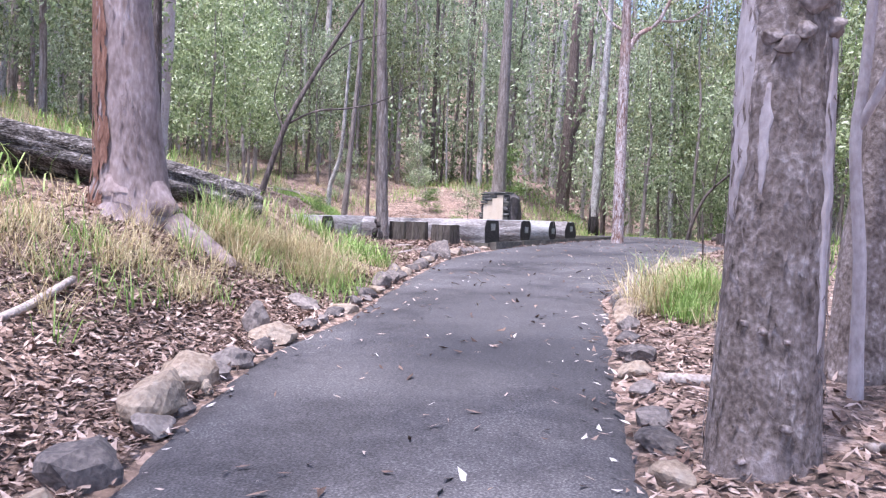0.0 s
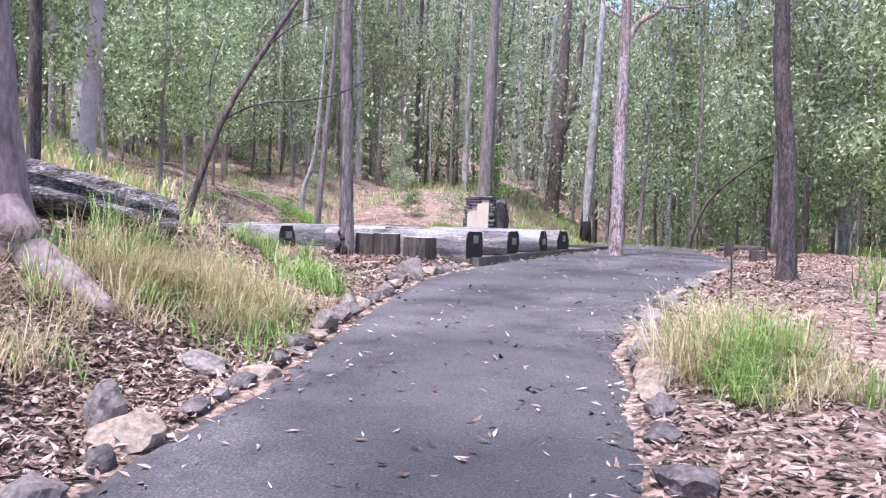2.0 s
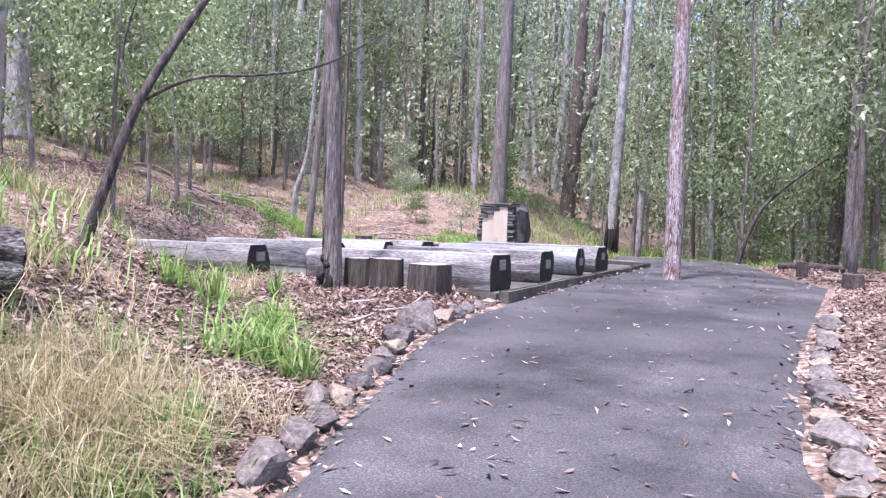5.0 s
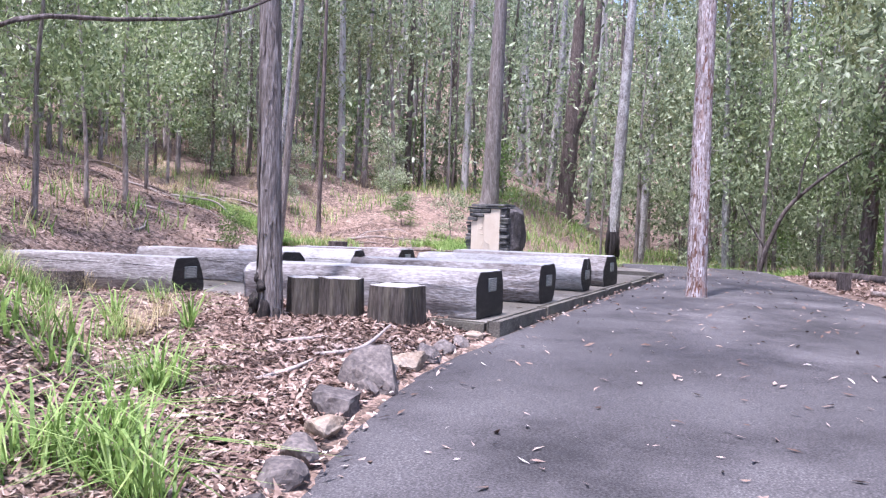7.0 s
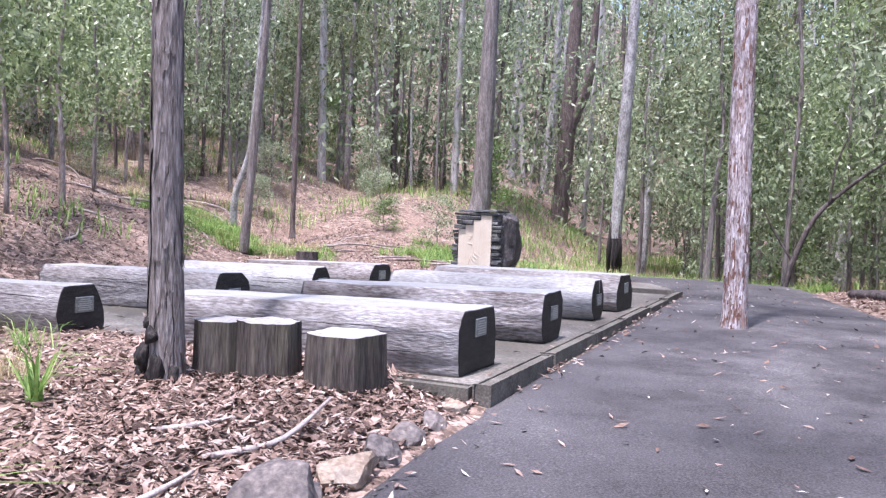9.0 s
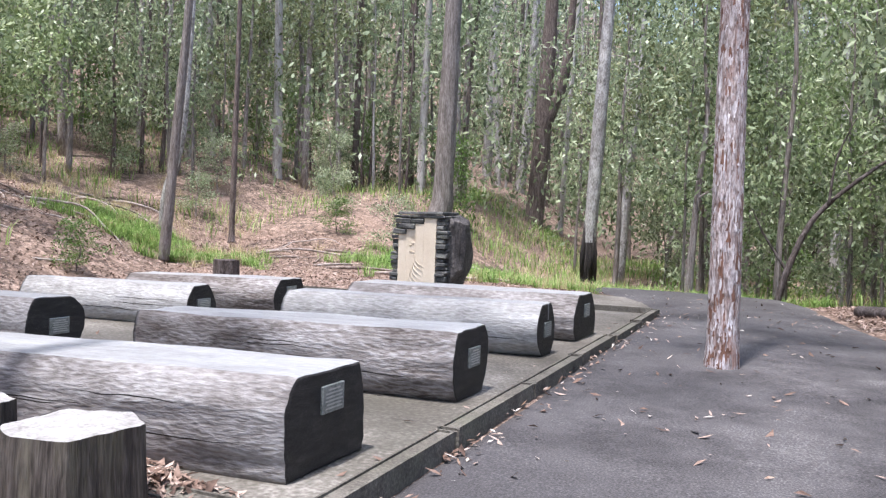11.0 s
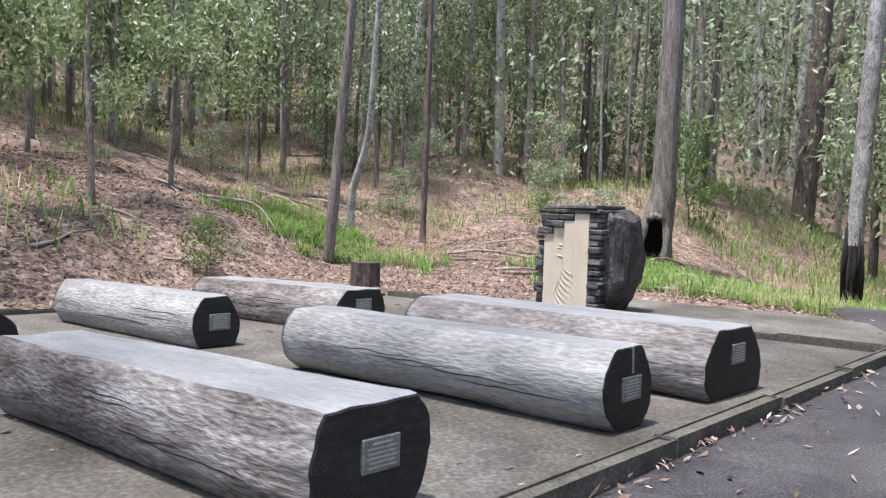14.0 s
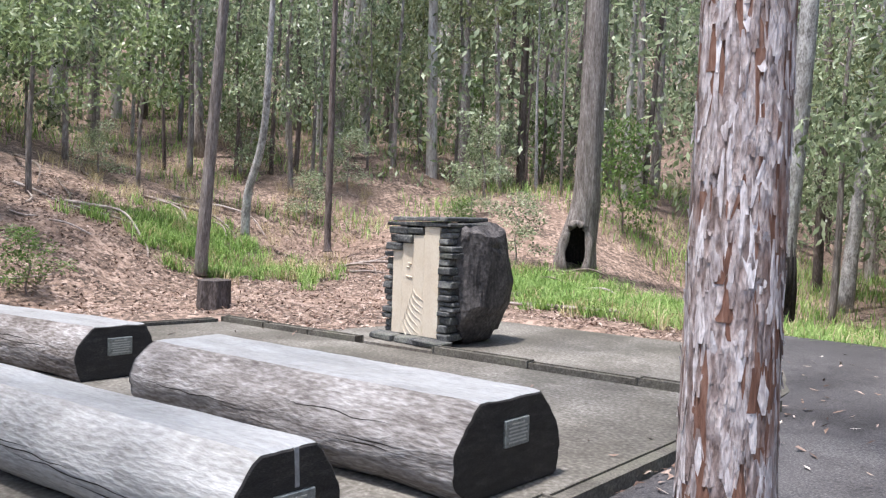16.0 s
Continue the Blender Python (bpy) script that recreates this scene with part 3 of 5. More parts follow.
# cream panel with a stepped top, of four upright slabs
for px0, px1, top in ((0.1, 0.247, 0.876), (0.2475, 0.411, 0.96), (0.4115, 0.575, 1.05), (0.5755, 0.8, 1.145)):
    bm = bmesh.new()
    bmesh.ops.create_cube(bm, size=1, matrix=Matrix.Translation(((px0 + px1) / 2, 0.06, 0.07 + top / 2)) @ Matrix.Diagonal((px1 - px0, 0.13, top, 1)))
    bmesh.ops.bevel(bm, geom=bm.edges[:], offset=0.0025, segments=1, affect="EDGES")
    part_bm("panel", bm, SANDSTONE, mon, "cream sandstone panel")
# carved folds in low relief: a fan of curved ridges, and a few small marks above them
for k in range(8):
    cv, cf = [], []
    x0, z0, drop, sweep = 0.44 - 0.012 * k, 0.6 - 0.04 * k, 0.16 + 0.03 * k, 0.03 + 0.012 * k
    for i in range(13):
        f = i / 12
        x, z = x0 - sweep * math.sin(math.pi * f * 0.9) + 0.17 * f * f, z0 - drop * f
        w = 0.0085 * math.sin(math.pi * (0.08 + 0.84 * f))
        cv += [(x - w, -0.004, z), (x, -0.006 - 1.6 * w, z), (x + w, -0.004, z)]
    for i in range(12):
        cf += [(3 * i, 3 * i + 1, 3 * i + 4, 3 * i + 3), (3 * i + 1, 3 * i + 2, 3 * i + 5, 3 * i + 4)]
    part("carving", mesh_from("carving", cv, cf, SANDSTONE, True), mon)
for x, z, w in ((0.36, 0.68, 0.1), (0.34, 0.78, 0.05), (0.37, 0.82, 0.06)):
    bm = bmesh.new()
    bmesh.ops.create_cube(bm, size=1, matrix=Matrix.Translation((x, -0.008, z)) @ Matrix.Rotation(0.12, 4, 'Y') @ Matrix.Diagonal((w, 0.016, 0.016, 1)))
    bmesh.ops.bevel(bm, geom=bm.edges[:], offset=0.006, segments=1, affect="EDGES")
    part_bm("carving", bm, SANDSTONE, mon)
# stacked stones: left edge, right edge, stepped top courses
z = 0.06
while z < 0.9:
    h = rnd.uniform(0.045, 0.085)
    stone_block(mon, 0.0 - rnd.uniform(0, 0.05), 0.097, rnd.uniform(-0.03, 0.02), 0.42, z, z + h - 0.008, rnd)
    stone_block(mon, 0.0 - rnd.uniform(0, 0.05), 0.12, 0.43, 0.78, z, z + h - 0.008, rnd)
    z += h
z = 0.05
while z < 1.2:
    h = rnd.uniform(0.05, 0.095)
    stone_block(mon, 0.803, 0.98 + rnd.uniform(-0.06, 0.05), rnd.uniform(-0.05, 0.02), 0.3 + rnd.uniform(-0.05, 0.05), z, z + h - 0.01, rnd)
    z += h
for x0, x1, z0, z1 in ((0.03, 0.247, 0.952, 1.035), (0.05, 0.2, 1.038, 1.125), (0.2, 0.411, 1.04, 1.122), (0.05, 0.34, 1.128, 1.21), (0.34, 0.575, 1.13, 1.212), (0.02, 0.33, 1.215, 1.262), (0.33, 0.66, 1.22, 1.268), (0.66, 0.98, 1.22, 1.27), (0.12, 0.5, 1.268, 1.312), (0.5, 0.93, 1.275, 1.325)):
    stone_block(mon, x0 - rnd.uniform(0, 0.04), x1 - 0.006, rnd.uniform(-0.05, 0.0), 0.7, z0, z1 - 0.006, rnd)
for x0, x1 in ((-0.1, 0.28), (0.29, 0.62), (0.63, 1.02)):
    stone_block(mon, x0, x1, -0.17 + rnd.uniform(-0.05, 0.03), 0.02, 0.0, 0.065, rnd, rough=0.02)
bm = lump((0.31, 0.46, 0.66), 8, 0.16, 4, True)
bmesh.ops.translate(bm, verts=bm.verts, vec=(0.88, 0.56, 0.64))
part_bm("boulder", bm, BOULDER, mon, "dark broken boulder forming the flank")

# ---- trunks ----


def tube(points, radii, sides, bark=0.0, freq=9.0, seed=0, flare=0.0, lobes=5, cap=True):
    """Verts and faces of a tapered, slightly knobbly limb through the points."""
    P = [Vector(p) for p in points]
    verts, faces = [], []
    for i, p in enumerate(P):
        d = (P[min(i + 1, len(P) - 1)] - P[max(i - 1, 0)]).normalized()
        side = d.orthogonal().normalized() if abs(d.z) < 0.9 else Vector((1, 0, 0))
        side = (side - d * side.dot(d)).normalized()
        other = d.cross(side)
        f = i / (len(P) - 1)
        for k in range(sides):
            a = 2 * math.pi * k / sides
            r = radii[i]
            if bark:
                q = Vector((math.cos(a), math.sin(a), 0))
                r *= 1 + bark * noise.noise((q.x * freq * 0.35 + seed, q.y * freq * 0.35, p.z * 0.9)) + bark * 0.6 * noise.noise((q.x * freq + seed, q.y * freq, p.z * 2.2))
            if flare:
                r += flare * math.exp(-f * len(P) * 0.35) * (0.55 + 0.45 * math.cos(lobes * a + seed))
            verts.append(p + (side * math.cos(a) + other * math.sin(a)) * r)
    for i in range(len(P) - 1):
        for k in range(sides):
            k2 = (k + 1) % sides
            faces.append((i * sides + k, i * sides + k2, (i + 1) * sides + k2, (i + 1) * sides + k))
    if cap:
        faces.append(tuple(range(sides))[::-1])
        faces.append(tuple(range((len(P) - 1) * sides, len(P) * sides)))
    return [tuple(v) for v in verts], faces


def smooth_path(pts, n):
    """n points along a smooth curve through (x, y, z, r) rows."""
    A = np.array(pts, float)
    t = np.linspace(0, len(A) - 1, n)
    out = np.zeros((n, A.shape[1]))
    for i, u in enumerate(t):
        k = min(int(u), len(A) - 2)
        f = u - k
        p0, p1, p2, p3 = A[max(k - 1, 0)], A[k], A[k + 1], A[min(k + 2, len(A) - 1)]
        out[i] = 0.5 * (2 * p1 + (p2 - p0) * f + (2 * p0 - 5 * p1 + 4 * p2 - p3) * f * f + (3 * p1 - p0 - 3 * p2 + p3) * f ** 3)
    return out


def leaf_cloud(centres, spread, per, size, rng, droop=0.6, flat=0.6):
    """Small hanging four-cornered leaves round the centres."""
    C = np.repeat(np.asarray(centres, float), per, axis=0)
    n = len(C)
    S = np.repeat(np.asarray(spread, float), per) if np.ndim(spread) else np.full(n, spread)
    off = rng.normal(size=(n, 3))
    off *= (S * rng.uniform(0.2, 1.0, n) ** 0.6 / np.linalg.norm(off, axis=1))[:, None]
    off[:, 2] *= flat
    C = C + off
    d = rng.normal(size=(n, 3))
    d[:, 2] -= droop * 1.6
    d /= np.linalg.norm(d, axis=1)[:, None]
    s = np.cross(d, rng.normal(size=(n, 3)))
    s /= np.linalg.norm(s, axis=1)[:, None] + 1e-9
    L = (size * rng.uniform(0.6, 1.35, n))[:, None]
    W = L * rng.uniform(0.13, 0.24, n)[:, None]
    V = np.stack([C, C + d * L * 0.45 + s * W, C + d * L, C + d * L * 0.45 - s * W], axis=1).reshape(-1, 3)
    return V, np.arange(4 * n).reshape(-1, 4)


def tree(name, label, trunk_rows, bark, limbs=(), sides=18, rings=40, knob=0.07, flare=0.0, lobes=5, seed=0, crown=None, leaf=None, limb_mat=None):
    """trunk_rows: (x, y, z, r) up the stem in the world. limbs: lists of such rows. crown: (centres, spread, leaves, size)."""
    x0, y0, z0 = trunk_rows[0][:3]
    thing = tagged(new(name), label, "tree")
    thing.location = (x0, y0, z0)
    rel = [(x - x0, y - y0, z - z0, r) for x, y, z, r in trunk_rows]
    sp = smooth_path(rel, rings)
    v, f = tube(sp[:, :3], sp[:, 3], sides, knob, 9, seed, flare, lobes)
    part("trunk", mesh_from("trunk", v, f, bark, True), thing)
    for lr in limbs:
        sp = smooth_path([(x - x0, y - y0, z - z0, r) for x, y, z, r in lr], 14)
        v, f = tube(sp[:, :3], sp[:, 3], 8, knob, 9, seed + 3)
        part("limb", mesh_from("limb", v, f, limb_mat or bark, True), thing)
    if crown:
        rng = np.random.default_rng(seed + 100)
        centres, spread, per, size = crown
        V, Q = leaf_cloud([(a - x0, b - y0, c - z0) for a, b, c in centres], spread, per, size, rng)
        part("crown", grid_mesh("crown", V, Q, leaf or LEAF), thing)
    return thing


def peeled_patch(thing, trunk_rows, material, a0, a1, z0, z1, seed, label):
    """A ragged tongue of smooth bark on a stem, its edges sunk into the bark round it."""
    A = np.array(trunk_rows, float)
    x0, y0, b0 = trunk_rows[0][:3]
    vs, fs = [], []
    M, K = 26, 9
    for i in range(M):
        f = i / (M - 1)
        z = z0 + (z1 - z0) * f
        cx, cy, rr = (float(np.interp(z, A[:, 2], A[:, c])) for c in (0, 1, 3))
        half = 0.5 * (a1 - a0) * min(1, 1.25 * f ** 0.6) * min(1, 3 * (1 - f) + 0.25)
        mid = 0.5 * (a0 + a1) + 0.12 * noise.noise((z * 2, seed, 0))
        for k in range(K):
            u = 2 * k / (K - 1) - 1
            a = mid + half * u * (1 + 0.9 * noise.noise((z * 7, u > 0, seed)) + 0.6 * noise.noise((z * 19, u > 0, seed)))
            q = rr * (0.97 if abs(u) > 0.99 or i in (0, M - 1) else 1.055 + 0.012 * noise.noise((z * 6, a * 3, seed)))
            vs.append((cx - x0 + q * math.cos(a), cy - y0 + q * math.sin(a), z - b0))
    for i in range(M - 1):
        for k in range(K - 1):
            b = i * K + k
            fs.append((b, b + 1, b + K + 1, b + K))
    part("peeled_bark", mesh_from("peeled_bark", vs, fs, material, True), thing, label)


def flakes(thing, trunk_rows, n, material, size, lift, seed, zmax, name="loose_bark", label="", arc=(0.0, 2 * math.pi), broad=1.0):
    """Peeling strips of bark on a stem, joined, too many to count."""
    r = random.Random(seed)
    x0, y0, z0 = trunk_rows[0][:3]
    A = np.array(trunk_rows, float)
    vs, fs = [], []
    for _ in range(n):
        z = z0 + 0.05 + r.random() * (zmax - z0)
        a = r.uniform(*arc)
        L, w = size * r.uniform(0.5, 2.2), size * broad * r.uniform(0.05, 0.14)
        up = r.random() < 0.35
        k = len(vs)
        for i in range(4):
            f = i / 3
            zz = z - L * f
            cx, cy, rr = (float(np.interp(zz, A[:, 2], A[:, c])) for c in (0, 1, 3))
            e = (1 - f if up else f) ** 2 * lift * r.uniform(0.5, 1.4) + 0.004
            ww = w * (0.12 + math.sin(math.pi * (0.06 + 0.88 * f)) * r.uniform(0.7, 1.2)) / rr
            aa = a + r.gauss(0, 0.035)
            for j, da in enumerate((-ww, 0, ww)):
                q = rr * 1.04 + e * (1 if j == 1 else 0.75)
                vs.append((cx - x0 + q * math.cos(aa + da), cy - y0 + q * math.sin(aa + da), zz - z0))
        for i in range(3):
            for j in range(2):
                b = k + i * 3 + j
                fs.append((b, b + 1, b + 4, b + 3))
    ob = part(name, grid_mesh(name, vs, fs, material), thing, label)
    ob["kind"] = "stuff"


def high_crown(x, y, z, n, r, seed):
    rnd = random.Random(seed)
    return [(x + rnd.gauss(0, r), y + rnd.gauss(0, r), z + rnd.uniform(-1.5, 3.0)) for _ in range(n)]


# ---- near trees ----
NEARR = [(-0.4, 4.11, 0.1, 0.285), (-0.4, 4.11, 0.5, 0.262), (-0.395, 4.11, 1.0, 0.24), (-0.385, 4.11, 1.6, 0.228), (-0.38, 4.12, 2.5, 0.215), (-0.36, 4.15, 3.6, 0.2), (-0.2, 4.3, 6, 0.17), (0.1, 4.5, 10, 0.12)]
# dense crown above the view, added to darken the asphalt by the start
near_tree = tree("gum_tree", "thick mottled pinkish gum tree beside the path", NEARR, GUM2,
                 sides=40, rings=70, knob=0.045, flare=0.045, seed=1, crown=(high_crown(-0.6, 3.2, 10.5, 46, 2.4, 1), 0.9, 80, 0.2))
# burls
for bx, by, bz, br in ((-0.26, 3.95, 2.5, 0.07), (-0.19, 4.02, 2.4, 0.06), (-0.3, 3.92, 2.36, 0.05), (-0.42, 3.9, 2.34, 0.045), (-0.36, 3.89, 2.3, 0.045), (-0.4, 3.86, 1.02, 0.022), (-0.48, 3.88, 1.05, 0.02), (-0.3, 3.88, 0.98, 0.018), (-0.46, 3.85, 0.42, 0.03), (-0.28, 3.86, 0.6, 0.025)):
    bm = lump((br * 1.3, br, br), int(bz * 100), 0.5, 3)
    b = part_bm("burl", bm, GUM2, near_tree, "", True)
    b.location = (bx + 0.4, by - 4.11, bz - 0.1)
tree("gum_tree", "grey-brown gum tree with rough bark", [(-0.02, 6.0, 0.15, 0.3), (0.0, 6.0, 0.6, 0.22), (0.03, 6.0, 1.3, 0.2), (0.08, 6.0, 2.1, 0.18), (0.16, 6.05, 3.2, 0.165), (0.4, 6.2, 6, 0.14), (0.6, 6.3, 10, 0.1)], GUM2, sides=28, seed=2, flare=0.05, knob=0.1, crown=(high_crown(.6, 6.3, 10, 10, 1.6, 2), 0.9, 60, 0.16))
tree("gum_sapling", "slim pale sapling in front of a rough gum", [(-0.01, 5.5, 0.1, 0.06), (-0.03, 5.5, 0.7, 0.042), (-0.04, 5.48, 1.3, 0.037), (-0.1, 5.45, 2.0, 0.034), (-0.06, 5.45, 2.6, 0.032), (0.02, 5.4, 4.5, 0.025)], PEELED, limbs=([(-0.09, 5.45, 2.1, 0.03), (0.05, 5.4, 2.4, 0.028), (0.2, 5.35, 2.9, 0.02)],), sides=14, knob=0.14, seed=41)
left_big = tree("gum_tree", "large pink gum tree with spreading buttress roots on the bank", [(-7.3, 6.35, 0.95, 0.74), (-7.3, 6.35, 1.35, 0.5), (-7.32, 6.35, 1.9, 0.38), (-7.38, 6.33, 2.8, 0.34), (-7.45, 6.3, 3.9, 0.29), (-7.5, 6.3, 6.5, 0.24), (-7.3, 6.3, 10, 0.16)], GUM,
                sides=44, rings=70, knob=0.06, flare=0.12, lobes=6, seed=3, crown=(high_crown(-7.3, 6.3, 10, 12, 1.8, 3), 0.9, 60, 0.16))
for rows in ([(-7.33, 6.35, 2.3, 0.12), (-7.15, 6.37, 1.75, 0.22), (-6.85, 6.42, 1.3, 0.22), (-6.5, 6.52, 1.04, 0.2), (-6.0, 6.62, 0.8, 0.1)],
             [(-7.33, 6.3, 2.2, 0.12), (-7.25, 6.15, 1.65, 0.22), (-7.1, 5.95, 1.2, 0.22), (-6.9, 5.7, 1.0, 0.15), (-6.7, 5.4, 0.82, 0.05)],
             [(-7.4, 6.3, 1.5, 0.2), (-7.75, 6.0, 1.3, 0.16), (-8.0, 5.75, 1.25, 0.06)]):
    sp = smooth_path([(x + 7.3, y - 6.35, z - 0.95, r) for x, y, z, r in rows], 14)
    v, f = tube(sp[:, :3], sp[:, 3], 14, 0.12, 9, 4)
    part("root", mesh_from("root", v, f, GUM, True), left_big)
BIGL = [(-7.3, 6.35, 0.95, 0.62), (-7.3, 6.35, 1.4, 0.46), (-7.32, 6.35, 1.9, 0.38), (-7.38, 6.33, 2.8, 0.34), (-7.45, 6.3, 3.9, 0.29), (-7.5, 6.3, 6.5, 0.24)]
flakes(left_big, BIGL, 150, RUST, 0.2, 0.006, 21, 3.9, "bark_scar", "reddish-brown scar of shed bark", (radians(-140), radians(-80)), 1.5)
flakes(left_big, BIGL, 120, GUM, 0.12, 0.004, 22, 4.2)
for a0, a1, z0, z1, sd in ((-165, -118, 1.5, 2.7, 1), (-112, -95, 1.62, 2.15, 2), (-36, -14, 0.9, 2.4, 3)):
    peeled_patch(near_tree, NEARR, PEELED, radians(a0), radians(a1), z0, z1, sd, "smooth pale peeled bark")
flakes(near_tree, NEARR, 420, GUM2, 0.07, 0.004, 23, 3.3)
tree("burnt_tree", "thin black-barked tree on the bank", [(-8.35, 7.6, 1.5, 0.075), (-8.32, 7.6, 3, 0.065), (-8.3, 7.6, 5, 0.05), (-8.2, 7.7, 8, 0.03)], DARKBARK, sides=12, knob=0.15, seed=5)
tree("leaning_sapling", "dark leaning sapling with a long bare side branch", [(-8.96, 10.32, 1.43, 0.065), (-8.87, 10.47, 2.01, 0.05), (-8.69, 10.79, 3.01, 0.045), (-8.43, 11.48, 4.22, 0.036), (-8.17, 12.00, 5.12, 0.028), (-7.80, 12.64, 6.23, 0.015)], DARKBARK,
     limbs=([(-8.72, 10.76, 2.90, 0.021), (-8.33, 11.05, 3.15, 0.017), (-8.11, 11.69, 3.27, 0.014), (-8.01, 12.64, 3.54, 0.012), (-7.59, 13.48, 4.12, 0.006)], [(-8.75, 10.74, 2.80, 0.016), (-9.06, 10.84, 3.38, 0.012), (-8.91, 10.95, 4.12, 0.007)], [(-8.48, 11.37, 4.01, 0.016), (-8.01, 11.48, 4.33, 0.011), (-7.38, 11.79, 4.54, 0.005)]), sides=12, knob=0.12, seed=6)
IRON = [(-9.08, 14.42, 0.75, 0.165), (-9.08, 14.43, 1.05, 0.13), (-9.13, 14.46, 2.0, 0.113), (-9.2, 14.5, 3.5, 0.105), (-9.3, 14.55, 5.0, 0.098), (-9.5, 14.7, 9, 0.07)]
# the unseen crown is thickened and shifted to throw dappled shade on the slab
iron = tree("ironbark_tree", "grey fibrous-barked tree at the slab's edge", IRON, FIBRE, sides=30, rings=70, knob=0.14, flare=0.03, seed=7,
     crown=(high_crown(-10.6, 16, 9.5, 30, 2.2, 7), 0.9, 110, 0.2))
flakes(iron, IRON, 420, FIBRE, 0.22, 0.006, 3, 5.0)
for bx, by, bz, br in ((0.06, -0.12, 0.2, 0.085), (-0.08, -0.11, 0.32, 0.08), (0.13, -0.05, 0.12, 0.08), (-0.14, -0.06, 0.12, 0.09), (0.0, -0.12, 0.46, 0.055), (-0.1, -0.05, 0.55, 0.05)):
    b = part_bm("burl", lump((br, br, br * 1.7), int(br * 700 + bz * 90), 0.6, 3), CHAR, iron, "charred knotty base", True)
    b.location = (bx, by, bz)
PAPER = [(-5.79, 20.72, 0.82, 0.16), (-5.79, 20.72, 1.1, 0.138), (-5.81, 20.75, 2.2, 0.13), (-5.84, 20.82, 3.6, 0.125), (-5.88, 21.0, 6, 0.12), (-5.9, 21, 10, 0.08)]
# its crown, out of view, is thickened to dapple the clearing with shade
paper = tree("paperbark_tree", "tall pinkish flaky-barked tree growing through the asphalt", PAPER, FLAKY,
     limbs=([(-5.86, 20.98, 5.85, 0.08), (-5.6, 21.2, 6.35, 0.07), (-5.2, 21.5, 6.7, 0.055), (-4.9, 21.7, 7.4, 0.04)], [(-5.1, 21.55, 6.75, 0.035), (-4.5, 21.8, 6.8, 0.025), (-3.9, 22.1, 7.3, 0.012)], [(-5.88, 21, 6.4, 0.05), (-6.3, 21, 6.7, 0.035), (-6.7, 21.1, 7.3, 0.02)]), limb_mat=FLAKY,
     sides=56, rings=170, knob=0.17, flare=0.02, seed=8, crown=(high_crown(-5.9, 20.5, 11, 36, 2.6, 8), 0.9, 110, 0.2))
flakes(paper, PAPER, 300, RUST, 0.3, 0.004, 2, 5.0, "inner_bark", "orange inner bark showing through", broad=1.5)
flakes(paper, PAPER, 60, RUST, 0.2, 0.006, 5, 1.35, "inner_bark", "orange inner bark near the base", broad=1.5)
flakes(paper, PAPER, 900, FLAKY, 0.24, 0.007, 1, 5.5, broad=0.8)
flakes(paper, PAPER, 700, FLAKY2, 0.2, 0.008, 6, 5.5, broad=0.8)
flakes(paper, PAPER, 420, FLAKY2, 0.085, 0.01, 7, 5.5, broad=1.3)
# crown added out of view, south of the stem, to shade the litter
tree("dark_tree", "slim dark-barked tree in leaf litter", [(-1.78, 15.6, 0.75, 0.19), (-1.78, 15.6, 1.2, 0.15), (-1.84, 15.65, 2.6, 0.135), (-2.02, 15.7, 4.4, 0.12), (-2.15, 15.8, 9, 0.06)], DARKBARK, sides=16, knob=0.12, seed=9, crown=(high_crown(-0.9, 13.0, 10.0, 34, 2.0, 9), 0.9, 80, 0.2))
big = tree("hollow_tree", "tall grey tree with a fire-hollowed charred base", [(-15.72, 34.7, 0.5, 0.62), (-15.7, 34.7, 1.3, 0.5), (-15.58, 34.7, 2.1, 0.4), (-15.46, 34.7, 2.8, 0.32), (-15.43, 34.7, 4, 0.29), (-15.4, 34.75, 7, 0.26), (-15.3, 34.8, 13, 0.15)], FIBRE, sides=30, rings=60, knob=0.1, flare=0.06, seed=10)
stem = big.children[0]
bm = bmesh.new()
bm.from_mesh(stem.data)
gap = [f for f in bm.faces if len(f.verts) == 4 and ((f.calc_center_median() - Vector((0.27, -0.44, 0.95))) / 1.0).length < 2 and ((f.calc_center_median().x - 0.27) / 0.3) ** 2 + ((f.calc_center_median().y + 0.44) / 0.34) ** 2 + ((f.calc_center_median().z - 0.95) / 0.72) ** 2 < 1]
bmesh.ops.delete(bm, geom=gap, context="FACES")
bm.to_mesh(stem.data)
bm.free()
sp = smooth_path([(0, 0, 0, 0.5), (0.02, 0, 0.8, 0.41), (0.14, 0, 1.6, 0.31), (0.26, 0, 2.3, 0.2)], 16)
v, f = tube(sp[:, :3], sp[:, 3], 20, 0.2, 9, 6)
bm = bmesh.new()
ring = [bm.verts.new(p) for p in v]
for face in f:
    c = sum((Vector(v[q]) for q in face), Vector()) / len(face)
    if c.x * 0.55 - c.y * 0.83 < 0.12:
        bm.faces.new([ring[q] for q in face])
part_bm("hollow", bm, CHAR, big, "charred black hollow", True)
lip = [(0.27 + 0.26 * math.cos(a), -0.4 + 0.17 * math.cos(a) + 0.03 * math.sin(3 * a) + 0.08 * max(math.sin(a), 0), 0.95 + 0.7 * math.sin(a)) for a in np.linspace(-0.9, math.pi + 0.9, 22)]
v, f = tube(lip, [0.06 + 0.045 * abs(math.sin(k * 0.9)) for k in range(22)], 9, 0.3, 9, 12)
part("bark_lip", mesh_from("bark_lip", v, f, FIBRE, True), big, "swollen grey bark round the hollow")
